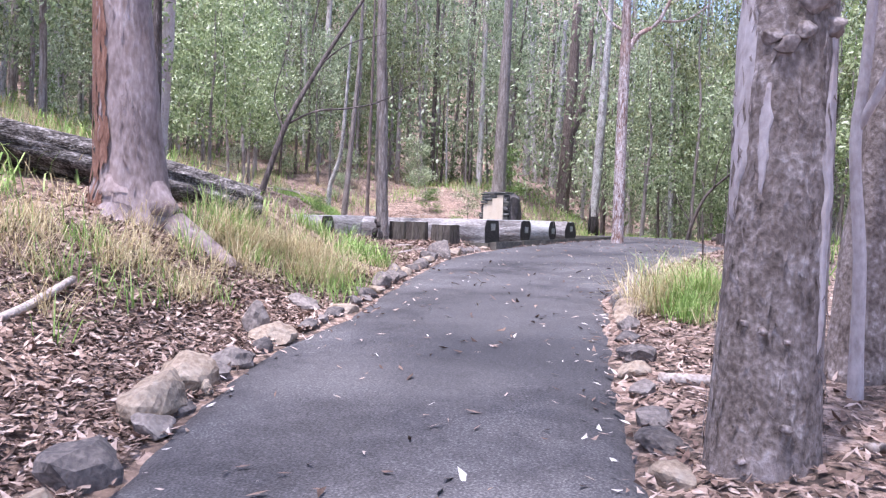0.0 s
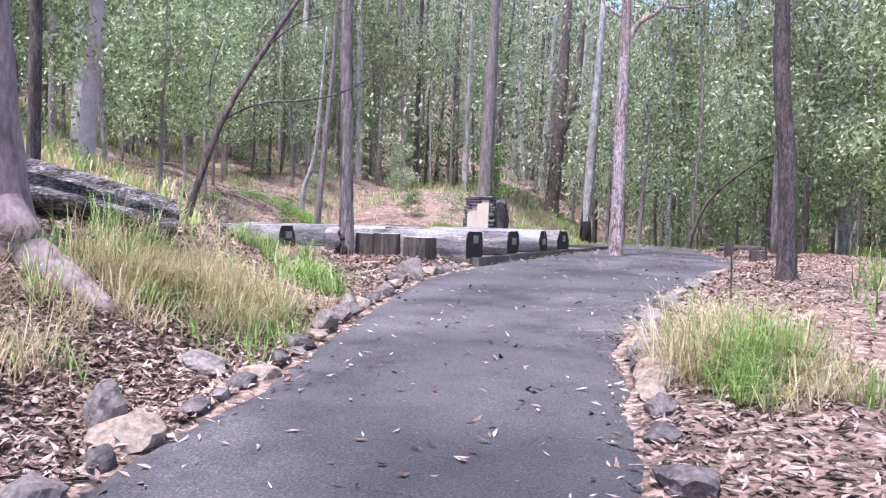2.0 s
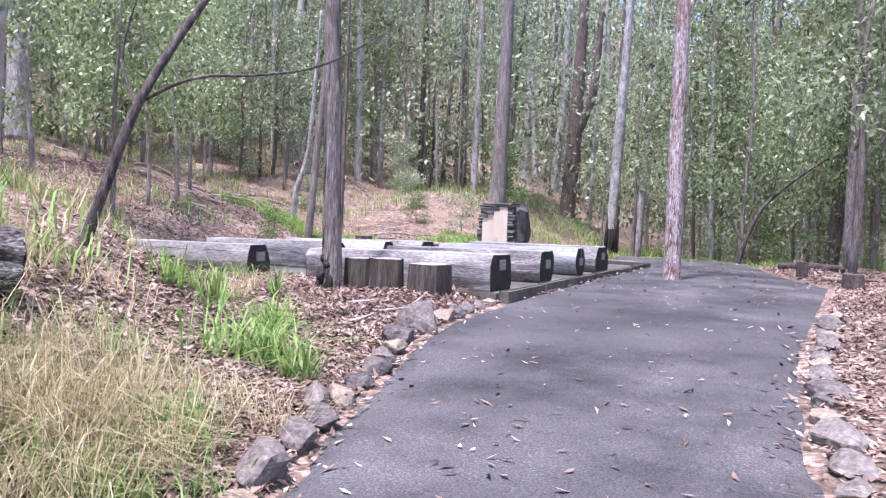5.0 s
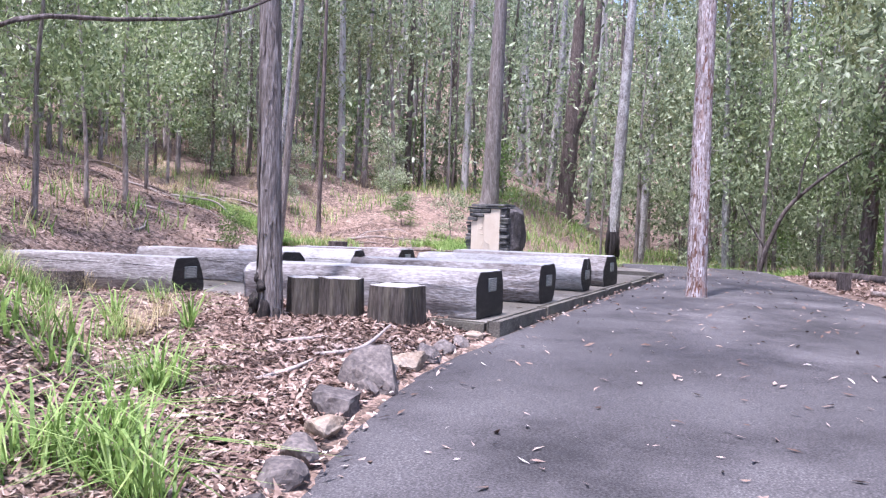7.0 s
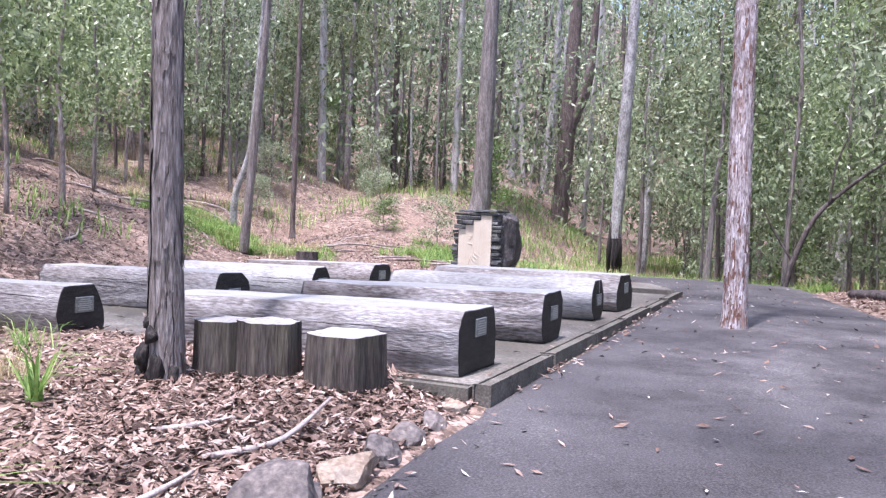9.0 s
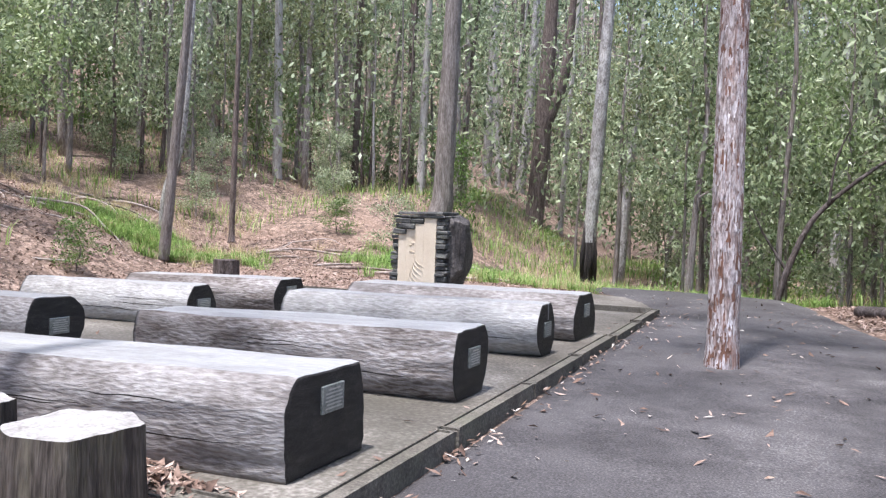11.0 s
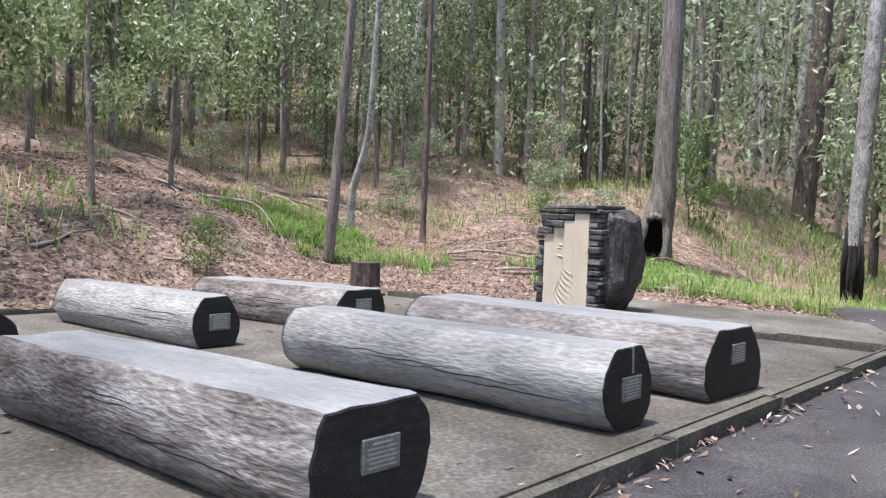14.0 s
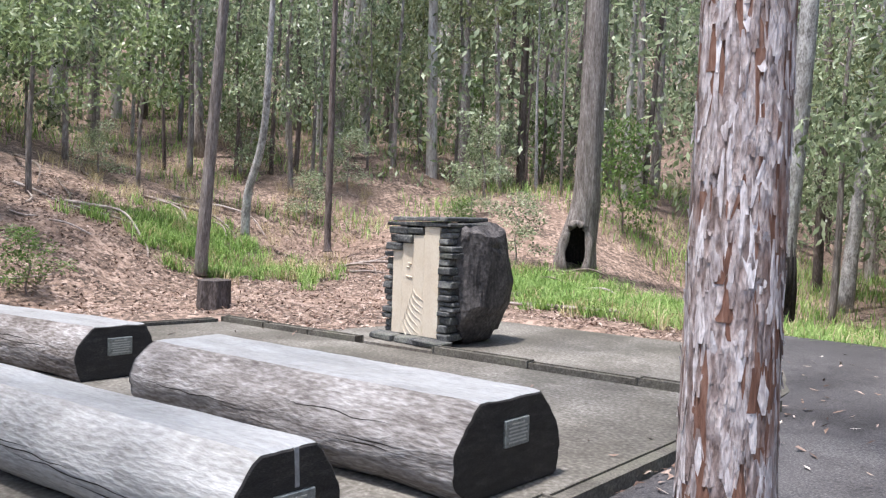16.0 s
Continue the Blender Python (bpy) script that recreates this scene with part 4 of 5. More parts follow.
burnt = tree("scorched_tree", "slender pale tree on a charred broken base", [(-11.22, 36.0, -0.2, 0.2), (-11.22, 36.0, 1.0, 0.19), (-11.2, 36.0, 2.0, 0.19), (-11.12, 36.0, 4, 0.2), (-11.0, 36.0, 7, 0.18), (-10.8, 36.0, 12, 0.11)], PALE, sides=18, seed=11)
sp = smooth_path([(0, 0, -0.05, 0.25), (0, 0, 0.7, 0.22), (0.0, 0, 1.5, 0.215), (0.0, 0, 1.8, 0.21)], 20)
v, f = tube(sp[:, :3], sp[:, 3], 22, 0.14, 9, 5)
part("charred_base", mesh_from("charred_base", v, f, CHAR, True), burnt, "blackened splintered base")
srnd = random.Random(8)
for k in range(15):
    a = 2 * math.pi * k / 15 + srnd.uniform(-0.2, 0.2)
    z0, z1 = srnd.uniform(0.1, 1.2), srnd.uniform(1.75, 2.4)
    c, s = math.cos(a), math.sin(a)
    v, f = tube([(0.21 * c, 0.21 * s, z0), (0.22 * c, 0.22 * s, (z0 + z1) / 2), (0.2 * c, 0.2 * s, z1)], [0.03, 0.05, 0.01], 6, 0.2, 9, k)
    part("splinter", mesh_from("splinter", v, f, RUST if k == 4 else CHAR, True), burnt)
tree("sapling", "slim red-brown sapling on the bare slope", [(-20.07, 30.6, 1.25, 0.13), (-20.07, 30.6, 1.6, 0.085), (-20.05, 30.6, 4, 0.08), (-20.0, 30.6, 8, 0.06), (-20, 30.6, 11, 0.04)], RED, sides=12, knob=0.12, seed=12)
tree("sapling", "leaning grey sapling in green grass", [(-18.3, 26.2, 1.0, 0.13), (-18.2, 26.2, 2, 0.115), (-18.1, 26.3, 4, 0.105), (-17.9, 26.4, 7, 0.08), (-17.8, 26.4, 10, 0.05)], FIBRE, sides=14, knob=0.1, seed=13)
tree("sapling", "kinked pale sapling on the slope", [(-21.0, 28.9, 1.6, 0.11), (-20.9, 28.9, 2.6, 0.1), (-20.5, 29.0, 3.9, 0.085), (-20.3, 29.0, 6, 0.07), (-20.1, 29, 9, 0.04)], PALE, sides=12, knob=0.1, seed=14)
tree("stringybark_tree", "tall reddish tree with a dark fork behind the clearing", [(-17.6, 49.3, 0.3, 0.5), (-17.4, 49.3, 4, 0.42), (-17.2, 49.3, 8, 0.38), (-17.0, 49.3, 15, 0.25)], RED, limbs=([(-17.3, 49.3, 6.2, 0.28), (-16.4, 49.3, 8.6, 0.26), (-16.1, 49.3, 11, 0.2), (-16.0, 49.3, 14, 0.12)],), sides=18, knob=0.12, seed=15)
tree("gum_tree", "half-white gum behind the clearing", [(-23.2, 57.0, 1.0, 0.34), (-23.2, 57, 5, 0.3), (-23.1, 57, 9, 0.27), (-23.0, 57, 16, 0.17)], PALE, sides=14, seed=16)
tree("gum_tree", "pale slim gum far behind the clearing", [(-21.2, 57, 0.3, 0.36), (-21.0, 57, 5, 0.3), (-20.7, 57, 9, 0.27), (-20.5, 57, 16, 0.16)], PALE, sides=14, seed=17)
tree("gum_tree", "pale pink gum with a peeling stem on the bank", [(-13.35, 12.3, 2.3, 0.17), (-13.3, 12.3, 3.3, 0.14), (-13.15, 12.3, 5, 0.125), (-13.0, 12.3, 9, 0.09)], PEELED, sides=16, knob=0.08, seed=42)
tree("gum_tree", "pale straight gum high on the bank", [(-18.6, 16.4, 3.2, 0.24), (-18.6, 16.4, 6, 0.2), (-18.5, 16.4, 12, 0.14)], PALE, sides=14, seed=18)
tree("dark_tree", "brown slim tree behind the leaf mound", [(-3.4, 30.5, 0.45, 0.2), (-3.2, 30.5, 4, 0.17), (-3.0, 30.5, 9, 0.12)], RED, sides=12, seed=19)

# unseen gums added beside and behind the start, so that their crowns shade the path
for k, (x, y) in enumerate(((2.6, 0.8), (-4.6, -2.4), (3.6, -3.2), (0.6, -6.0), (-6.5, -4.5), (-2.6, -7.5))):
    z = land(x, y) - 0.1
    tree("gum_tree", "unseen tall grey gum added so its crown shades the path", [(x, y, z, 0.24), (x + 0.1, y, z + 3, 0.19), (x, y + 0.3, z + 8, 0.14), (x, y + 0.5, z + 12, 0.06)], (PALE, FIBRE, GUM)[k % 3], sides=14, seed=50 + k,
         crown=(high_crown(x * 0.6, y + 0.8, z + 11, 30, 2.2, 60 + k), 0.9, 90, 0.2))

# ---- fallen log on the bank, stumps ----
sp = smooth_path([(-7.6, 8.74, 1.5, 0.225), (-8.12, 7.5, 1.8, 0.235), (-8.75, 6.05, 2.12, 0.235), (-9.7, 3.85, 2.58, 0.19), (-10.4, 2.3, 2.92, 0.17)], 40)
fl = tagged(new("fallen_log"), "long weathered hollow log lying on the bank behind the tree", "log")
v, f = tube(sp[:, :3], sp[:, 3], 36, 0.34, 11, 9, cap=False)
me = mesh_from("log", v, f, OLDLOG, True)
part("log", me, fl)
v, f = tube([(-7.59, 8.76, 1.497), (-7.66, 8.6, 1.535)], [0.18, 0.155], 20, 0.1, 9, 2)
part("hollow_end", mesh_from("hollow_end", v, f, CHAR), fl, "dark rotten hollow end")


def stump(x, y, z, r, h, seed, label="weathered grey cut stump in leaf litter", charred=False):
    thing = tagged(new("stump"), label, "stump", "cut stumps")
    thing.location = (x, y, z)
    rng = random.Random(seed)
    ang = sorted(2 * math.pi * (k + rng.uniform(-0.3, 0.3)) / 6 for k in range(6))
    cut = [rng.uniform(0.8, 0.95) for _ in ang]
    zs = [-0.15, 0, h * 0.25, h * 0.5, h * 0.8, h * 0.97, h]
    v, f = tube([(0, 0, q) for q in zs], [r * 1.08, r * 1.04, r, r * 0.97, r * 0.97, r * 0.96, r * 0.93], 40, 0.16, 7, seed, cap=False)
    # flat cleft faces between the corners
    for i, (a, b, c) in enumerate(v):
        q, t = math.hypot(a, b), math.atan2(b, a)
        k = min([d / max(math.cos(t - p), 0.05) for p, d in zip(ang, cut) if math.cos(t - p) > 0.05] + [1.12])
        k *= r * (1.03 - 0.06 * max(c, 0) / h) / q * (1 + 0.03 * noise.noise((t * 9, seed, 0.3)) + 0.02 * noise.noise((t * 3, c * 5, seed)))
        v[i] = (a * k, b * k, c)
    part("body", mesh_from("body", v, f, DARKBARK if charred else STUMPSIDE), thing)
    top = v[-40:]
    part("cut_top", mesh_from("cut_top", [(a, b, c + 0.012 * noise.noise((a * 9, b * 9, seed))) for a, b, c in top] + [(0, 0, h + 0.01)], [(k, (k + 1) % 40, 40) for k in range(40)], DARKBARK if charred else STUMPTOP), thing, "dark sawn top" if charred else "pale sawn top")
    return thing


stump(-8.88, 14.82, 0.84, 0.22, 0.46, 1)
stump(-8.5, 14.92, 0.84, 0.24, 0.47, 2)
stump(-7.88, 15.02, 0.86, 0.3, 0.41, 3, "broad low cut stump beside the path")
stump(-12.85, 14.9, 0.78, 0.32, 0.34, 4, "squat dark stump half hidden by grass", True)
stump(-15.15, 24.6, 0.86, 0.25, 0.38, 5, "dark cut stump behind the slab", True)

# ---- edging rocks ----


def rock(x, y, sx, sy, sz, seed, rz=0, material=None):
    bm = lump((sx, sy, sz), seed, 0.25, 3)
    me = bpy.data.meshes.new("edging_rock")
    bm.to_mesh(me)
    bm.free()
    me.materials.append(material or (OCHRE if seed % 4 == 0 else ROCK))
    ob = tagged(new("edging_rock", me), "rough ochre and grey rock edging the path", "rock", "rocks along the path")
    ob.matrix_world = pose(x, y, land(x, y) + sz * 0.2, 0, 0, rz)
    return ob


rnd = random.Random(5)
y = 0.6
k = 0
while y < 15.3:
    s = rnd.uniform(0.12, 0.24)
    if 6.0 < y < 8.2:
        s *= 0.8
    rock(interp(y, LEFT) - s * 0.55, y, s * rnd.uniform(0.7, 1.0), s * rnd.uniform(1.0, 1.5), s * rnd.uniform(0.5, 0.8), 100 + k, 28 + rnd.uniform(-25, 25))
    y += s * rnd.uniform(2.0, 2.9)
    k += 1
y = 2.5
while y < 17:
    s = rnd.uniform(0.12, 0.24)
    rock(interp(y, RIGHT) + s * 0.6, y, s * rnd.uniform(0.7, 1.0), s * rnd.uniform(1.0, 1.4), s * rnd.uniform(0.4, 0.65), 200 + k, 20)
    y += s * rnd.uniform(2.0, 3.2)
    k += 1

for x, y, sx, sy, sz, sd, rz in ((-3.75, 3.45, 0.24, 0.4, 0.24, 61, 30), (-3.95, 3.95, 0.26, 0.36, 0.2, 62, 20), (-4.75, 5.5, 0.15, 0.24, 0.27, 63, 40), (-5.2, 6.75, 0.2, 0.3, 0.12, 68, 35), (-6.85, 12.95, 0.27, 0.3, 0.26, 64, 0), (-6.0, 9.9, 0.16, 0.3, 0.14, 65, 30), (-2.1, 8.2, 0.2, 0.3, 0.14, 66, 10), (-2.35, 9.2, 0.22, 0.3, 0.15, 67, 10)):
    rock(x, y, sx, sy, sz, sd, rz, OCHRE if sd in (61, 62, 66) else ROCK)


def fallen_branch(rows, label="bare fallen branch lying on the leaf litter", bark=STICK):
    thing = tagged(new("fallen_branch"), label, "branch")
    x0, y0 = rows[0][:2]
    z0 = land(x0, y0)
    thing.location = (x0, y0, z0)
    sp = smooth_path([(x - x0, y - y0, land(x, y) - z0 + dz + r * 0.7, r) for x, y, dz, r in rows], 14)
    v, f = tube(sp[:, :3], sp[:, 3], 8, 0.15, 9, int(x0 * 10))
    part("stick", mesh_from("stick", v, f, bark, True), thing)


fallen_branch([(-4.9, 3.0, 0, 0.03), (-5.2, 3.6, 0.01, 0.035), (-5.6, 4.3, 0.05, 0.03)])
fallen_branch([(-1.2, 5.5, 0.0, 0.045), (-0.8, 5.45, 0.01, 0.04), (-0.5, 5.4, 0.02, 0.03)])
fallen_branch([(0.05, 4.3, 0.02, 0.03), (0.3, 4.6, 0.02, 0.025), (0.5, 5.2, 0.04, 0.02)])
fallen_branch([(-4.4, 26.9, 0.0, 0.09), (-3.8, 26.2, 0.02, 0.1), (-3.0, 25.2, 0.02, 0.08)], "dark fallen log beside the clearing", DARKBARK)
fallen_branch([(-3.3, 23.2, 0.0, 0.05), (-2.9, 22.6, 0.03, 0.045), (-2.4, 22.2, 0.05, 0.03)], "bleached branch on the mound beside the asphalt")
stump(-3.75, 24.2, land(-3.75, 24.2) - 0.02, 0.13, 0.34, 6, "dark burnt post stump beside the asphalt", True)
stump(-2.75, 21.4, land(-2.75, 21.4) - 0.02, 0.2, 0.28, 7, "low charred stump on the leafy mound", True)
for k in range(16):
    a, b, g = rnd.uniform(-24, -15), rnd.uniform(22, 36), rnd.uniform(0, 3.1)
    if k > 11:
        a, b = rnd.uniform(-9.5, -7.6), rnd.uniform(11.5, 14.2)
    L = rnd.uniform(0.4, 1.2)
    fallen_branch([(a, b, 0, 0.02), (a + L * 0.5 * math.cos(g), b + L * 0.5 * math.sin(g), rnd.uniform(0, 0.06), 0.018), (a + L * math.cos(g + 0.2), b + L * math.sin(g + 0.2), rnd.uniform(0, 0.15), 0.01)])
for k in range(5):
    a, b = -14.3 + rnd.uniform(-1.0, 2.2), 29.5 + rnd.uniform(-1.5, 1.2)
    fallen_branch([(a, b, 0, 0.04), (a + 0.8, b + 0.2, 0.05, 0.035), (a + 1.7, b + rnd.uniform(-0.5, 0.5), 0.1, 0.02)], "dead branch near the hollow tree")
for k in range(18):
    a, b = (rnd.uniform(-26, -17), rnd.uniform(20, 30)) if k % 3 else (rnd.uniform(-20, -15), rnd.uniform(29, 35))
    g, L = rnd.uniform(-0.5, 0.9), rnd.uniform(1.2, 3.0)
    q = rnd.uniform(0.02, 0.045)
    fallen_branch([(a, b, 0.02, q), (a + L * 0.35 * math.cos(g), b + L * 0.35 * math.sin(g), rnd.uniform(0.03, 0.2), q * 0.9), (a + L * 0.7 * math.cos(g + 0.2), b + L * 0.7 * math.sin(g + 0.2), rnd.uniform(0.02, 0.25), q * 0.7), (a + L * math.cos(g + 0.1), b + L * math.sin(g + 0.1), rnd.uniform(0, 0.1), q * 0.4)], "dead grey branch on the leafy hillside")
tree("bent_sapling", "dark bent sapling behind the asphalt's end", [(-5.75, 29.3, 0.6, 0.075), (-5.5, 29.35, 1.6, 0.06), (-5.1, 29.5, 2.5, 0.05), (-4.3, 29.7, 3.3, 0.04), (-3.5, 29.9, 3.9, 0.02)], DARKBARK,
     limbs=([(-5.55, 29.35, 1.4, 0.03), (-6.0, 29.4, 2.1, 0.02), (-6.3, 29.5, 2.7, 0.008)], [(-4.9, 29.5, 2.7, 0.03), (-4.8, 29.6, 3.6, 0.02), (-4.5, 29.7, 4.4, 0.008)]), sides=10, knob=0.12, seed=31)
tree("twig_sapling", "bare thin twig standing in leaf litter", [(-2.15, 12.3, 0.75, 0.014), (-2.16, 12.32, 1.2, 0.012), (-2.2, 12.35, 1.7, 0.006)], DARKBARK, sides=6, rings=12, knob=0.1, seed=32)

# ---- woodland ----


def woodland_tree(kind, seed):
    """A slim forest tree: trunk, a few limbs, hanging leaf clumps. Built at the origin."""
    rnd = random.Random(seed)
    rng = np.random.default_rng(seed)
    h = {"tall": 14, "mid": 8, "shrub": 3.6, "pole": 11, "leafy": 6.5}[kind] * rnd.uniform(0.85, 1.15)
    r = {"tall": 0.15, "mid": 0.08, "shrub": 0.035, "pole": 0.065, "leafy": 0.05}[kind] * rnd.uniform(0.8, 1.25)
    thing = tagged(new("woodland_tree"), {"tall": "tall slim gum tree with drooping grey-green leaves", "mid": "young gum tree with loose leafy crown", "shrub": "low leafy shrub under the gums", "pole": "thin straight sapling with leaves only near the top", "leafy": "young gum with fresh light green leaves"}[kind], "tree", "woodland trees")
    lean = (rnd.gauss(0, 0.024), rnd.gauss(0, 0.024))
    rows = [(lean[0] * h * f + 0.12 * rnd.gauss(0, 1) * f, lean[1] * h * f + 0.12 * rnd.gauss(0, 1) * f, h * f - 0.1, r * (1.15 - 0.95 * f)) for f in (0, 0.2, 0.4, 0.6, 0.8, 1)]
    sp = smooth_path(rows, 16)
    v, f = tube(sp[:, :3], sp[:, 3], 8, 0.1, 9, seed)
    part("trunk", mesh_from("trunk", v, f, {"tall": PALE, "mid": FIBRE, "shrub": RED, "pole": (PALE, RED, FIBRE)[seed % 3], "leafy": FIBRE}[kind] if seed % 2 or kind == "pole" else TWIGBARK, True), thing)
    cent = []
    lo = {"tall": 0.38, "mid": 0.33, "shrub": 0.12, "pole": 0.6, "leafy": 0.28}[kind]
    n = {"tall": 30, "mid": 24, "shrub": 15, "pole": 8, "leafy": 24}[kind]
    for i in range(n):
        f = lo + (1 - lo) * ((i + rnd.random()) / n) ** (1.0 if kind == "shrub" else 1.25)
        a = rnd.uniform(0, 2 * math.pi)
        reach = {"tall": 2.0, "mid": 1.5, "shrub": 1.1, "pole": 0.9, "leafy": 1.6}[kind] * rnd.uniform(0.4, 1.1) * (1.15 - 0.5 * f)
        bx, by, bz = [float(np.interp(f, np.linspace(0, 1, 16), sp[:, c])) for c in range(3)]
        ex, ey, ez = bx + reach * math.cos(a), by + reach * math.sin(a), bz + reach * rnd.uniform(0.05, 0.6)
        vv, ff = tube([(bx, by, bz), ((bx + ex) / 2, (by + ey) / 2, (bz + ez) / 2 + 0.12 * reach), (ex, ey, ez)], [r * 0.3, r * 0.2, r * 0.08], 4, cap=False)
        if i % (n // 4) == 1:
            part("limb", mesh_from("limb", vv, ff, TWIGBARK, True), thing)
        cent += [(ex, ey, ez - 0.1), ((bx + ex * 2) / 3, (by + ey * 2) / 3, (bz + ez * 2) / 3)]
    per = {"tall": 58, "mid": 50, "shrub": 64, "pole": 44, "leafy": 64}[kind]
    V, Q = leaf_cloud(cent, {"tall": 0.85, "mid": 0.7, "shrub": 0.5, "pole": 0.5, "leafy": 0.6}[kind], per, {"tall": 0.19, "mid": 0.165, "shrub": 0.135, "pole": 0.17, "leafy": 0.15}[kind], rng, flat=0.8)
    part("crown", grid_mesh("crown", V, Q, LEAF4 if kind == "leafy" else LEAF2 if (kind == "shrub" and seed % 2) else (LEAF3 if seed % 3 == 0 else LEAF)), thing)
    return thing


def free(x, y):
    if -4 < y < 29.5 and interp(y, TOE) - 2.6 < x < interp(min(y, 29), RIGHT) + (3.5 if y < 21 else 1.6):
        return False
    if 29.4 < y < 38.5 and interp(y, TOE) - 2.6 < x < -8.0 - 0.35 * max(y - 34, 0):
        return False
    if 13 < y < 30 and interp(y, TOE) - 7.0 < x < -8:
        return False
    if 29 < y < 54 and -2.4 < x + 5 + 0.4 * (y - 15) < 2.2:
        return False
    if y < 28 and -2 < x < 3.5:
        return False
    if y < 13 and x > -15:
        return False
    if math.hypot(x - 0, y - 0) < 6 or (y < 4 and x > -8):
        return False
    if -23 < x < -16 and 23 < y < 34:
        return False
    return True


rnd = random.Random(77)
KINDS = ["tall"] * 4 + ["mid"] * 4 + ["shrub"] * 3
protos = []
spots = []
tries = 0
while len(spots) < 205 and tries < 20000:
    tries += 1
    x, y = rnd.uniform(-36, 13), rnd.uniform(7, 47)
    if len(spots) > 140:
        x, y = (rnd.uniform(-12, 12), rnd.uniform(23, 42)) if rnd.random() < 0.75 else (rnd.uniform(-34, -12), rnd.uniform(10, 40))
    if not free(x, y) or min((math.hypot(x - a, y - b) for a, b in spots), default=9) < 1.5:
        continue
    spots.append((x, y))
for i, (x, y) in enumerate(spots):
    if i < len(KINDS):
        t = woodland_tree(KINDS[i], 300 + i)
        t.matrix_world = pose(x, y, land(x, y), 0, 0, rnd.uniform(0, 360))
        protos.append(t)
    else:
        p = protos[rnd.randrange(len(protos))] if i < 140 else protos[rnd.randrange(5, len(protos))]
        s = rnd.uniform(0.8, 1.2)
        c = copy_thing(p, pose(x, y, land(x, y), 0, 0, rnd.uniform(0, 360)))
        c.scale = (s, s, s * rnd.uniform(0.9, 1.1))

# thin poles between the trees
poles = []
for k in range(104):
    x, y = (rnd.uniform(-32, 6), rnd.uniform(12, 46)) if k % 2 else (rnd.uniform(-28, 4), rnd.uniform(30, 44))
    if not free(x, y) or interp(y, TOE) - 4 < x < -12 and y < 33:
        continue
    m = pose(x, y, land(x, y), 0, 0, rnd.uniform(0, 360))
    if len(poles) < 4:
        t = woodland_tree("pole", 400 + k)
        t.matrix_world = m
        poles.append(t)
    else:
        c = copy_thing(poles[k % 4], m)
        s = rnd.uniform(0.8, 1.25)
        w = s * rnd.uniform(0.55, 1.1)
        c.scale = (w, w, s)

# young light-leaved gums round the clearing
fresh = []
for k, (x, y) in enumerate(((-19.5, 21.8), (-21.5, 24.3), (-18.2, 19.6), (-23.5, 22.0), (-17.0, 17.5), (-24.5, 28.0), (-15.6, 14.6), (-4.4, 31.2), (-2.6, 29.6), (-6.9, 32.5), (-0.8, 27.5), (0.6, 24.0), (-1.2, 32.5), (1.8, 29.5), (-26.0, 25.0), (-13.0, 11.0))):
    m = pose(x, y, land(x, y), 0, 0, 67 * k)
    if k < 3:
        t = woodland_tree("leafy", 500 + k)
        t.matrix_world = m
        fresh.append(t)
    else:
        c = copy_thing(fresh[k % 3], m)
        c.scale = [(0.85, 1.0, 1.15)[k % 3]] * 3

# low scrub and sticks on the rising ground behind the clearing
for k, (x, y, s) in enumerate(((-22.5, 31.8, 0.4), (-18.4, 33.4, 0.35), (-16.2, 33.0, 0.45), (-25.0, 27.2, 0.4), (-16.8, 22.6, 0.3), (-24.0, 34.5, 0.5), (-19.8, 35.5, 0.45))):
    c = copy_thing(protos[8 + k % 3], pose(x, y, land(x, y), 0, 0, 80 * k))
    c.scale = (s * 1.5, s * 1.5, s)
for k, (x, y, a) in enumerate(((-17.2, 29.6, 0.7), (-18.6, 31.2, 2.4), (-21.5, 24.6, 0.3), (-22.6, 25.4, 2.9), (-18.9, 22.2, 0.5), (-20.4, 23.3, 2.6), (-15.5, 29.4, 1.1), (-16.3, 31.4, 0.1), (-23.5, 29.0, 0.9), (-17.6, 20.6, 2.2))):
    L = 1.1 + 0.35 * (k % 4)
    pts = []
    for j in range(4):
        px, py = x + L * (j / 3 - 0.5) * math.cos(a) + 0.08 * (j % 2), y + L * (j / 3 - 0.5) * math.sin(a)
        pts.append((px, py, 0.03 * (j % 2), 0.035 - 0.009 * j))
    fallen_branch(pts, "grey dead branch lying on the slope")

# far woods, uncountable: trunks and leaves
rng = np.random.default_rng(9)
fv, ff, fc = [], [], []
for i in range(760):
    a = rng.uniform(-0.85, 1.75) + math.pi / 2
    d = 30 + 62 * rng.random() ** 1.3 if i < 560 else rng.uniform(60, 104)
    x, y = -7 + d * math.cos(a), 15 + d * math.sin(a)
    if not free(x, y) or y < 0:
        continue
    z = land(x, y)
    h, r = rng.uniform(12, 20), rng.uniform(0.08, 0.22)
    lx, ly = rng.normal(0, 0.6, 2)
    v, f = tube([(x, y, z - 0.2), (x + lx * 0.4, y + ly * 0.4, z + h / 2), (x + lx, y + ly, z + h)], [r, r * 0.75, r * 0.3], 6, cap=False)
    ff += [tuple(q + len(fv) for q in face) for face in f]
    fv += v
    for k in range(14):
        fc.append((x + rng.normal(0, 2.2), y + rng.normal(0, 2.2), z + (rng.uniform(0.4, 4.0) if k < 2 else rng.uniform(1.5, h + 1))))
tagged(new("far_trunks", mesh_from("far_trunks", fv, ff, TWIGBARK, True)), "crowded slim trunks of the distant gum forest", "woods", kind="stuff")
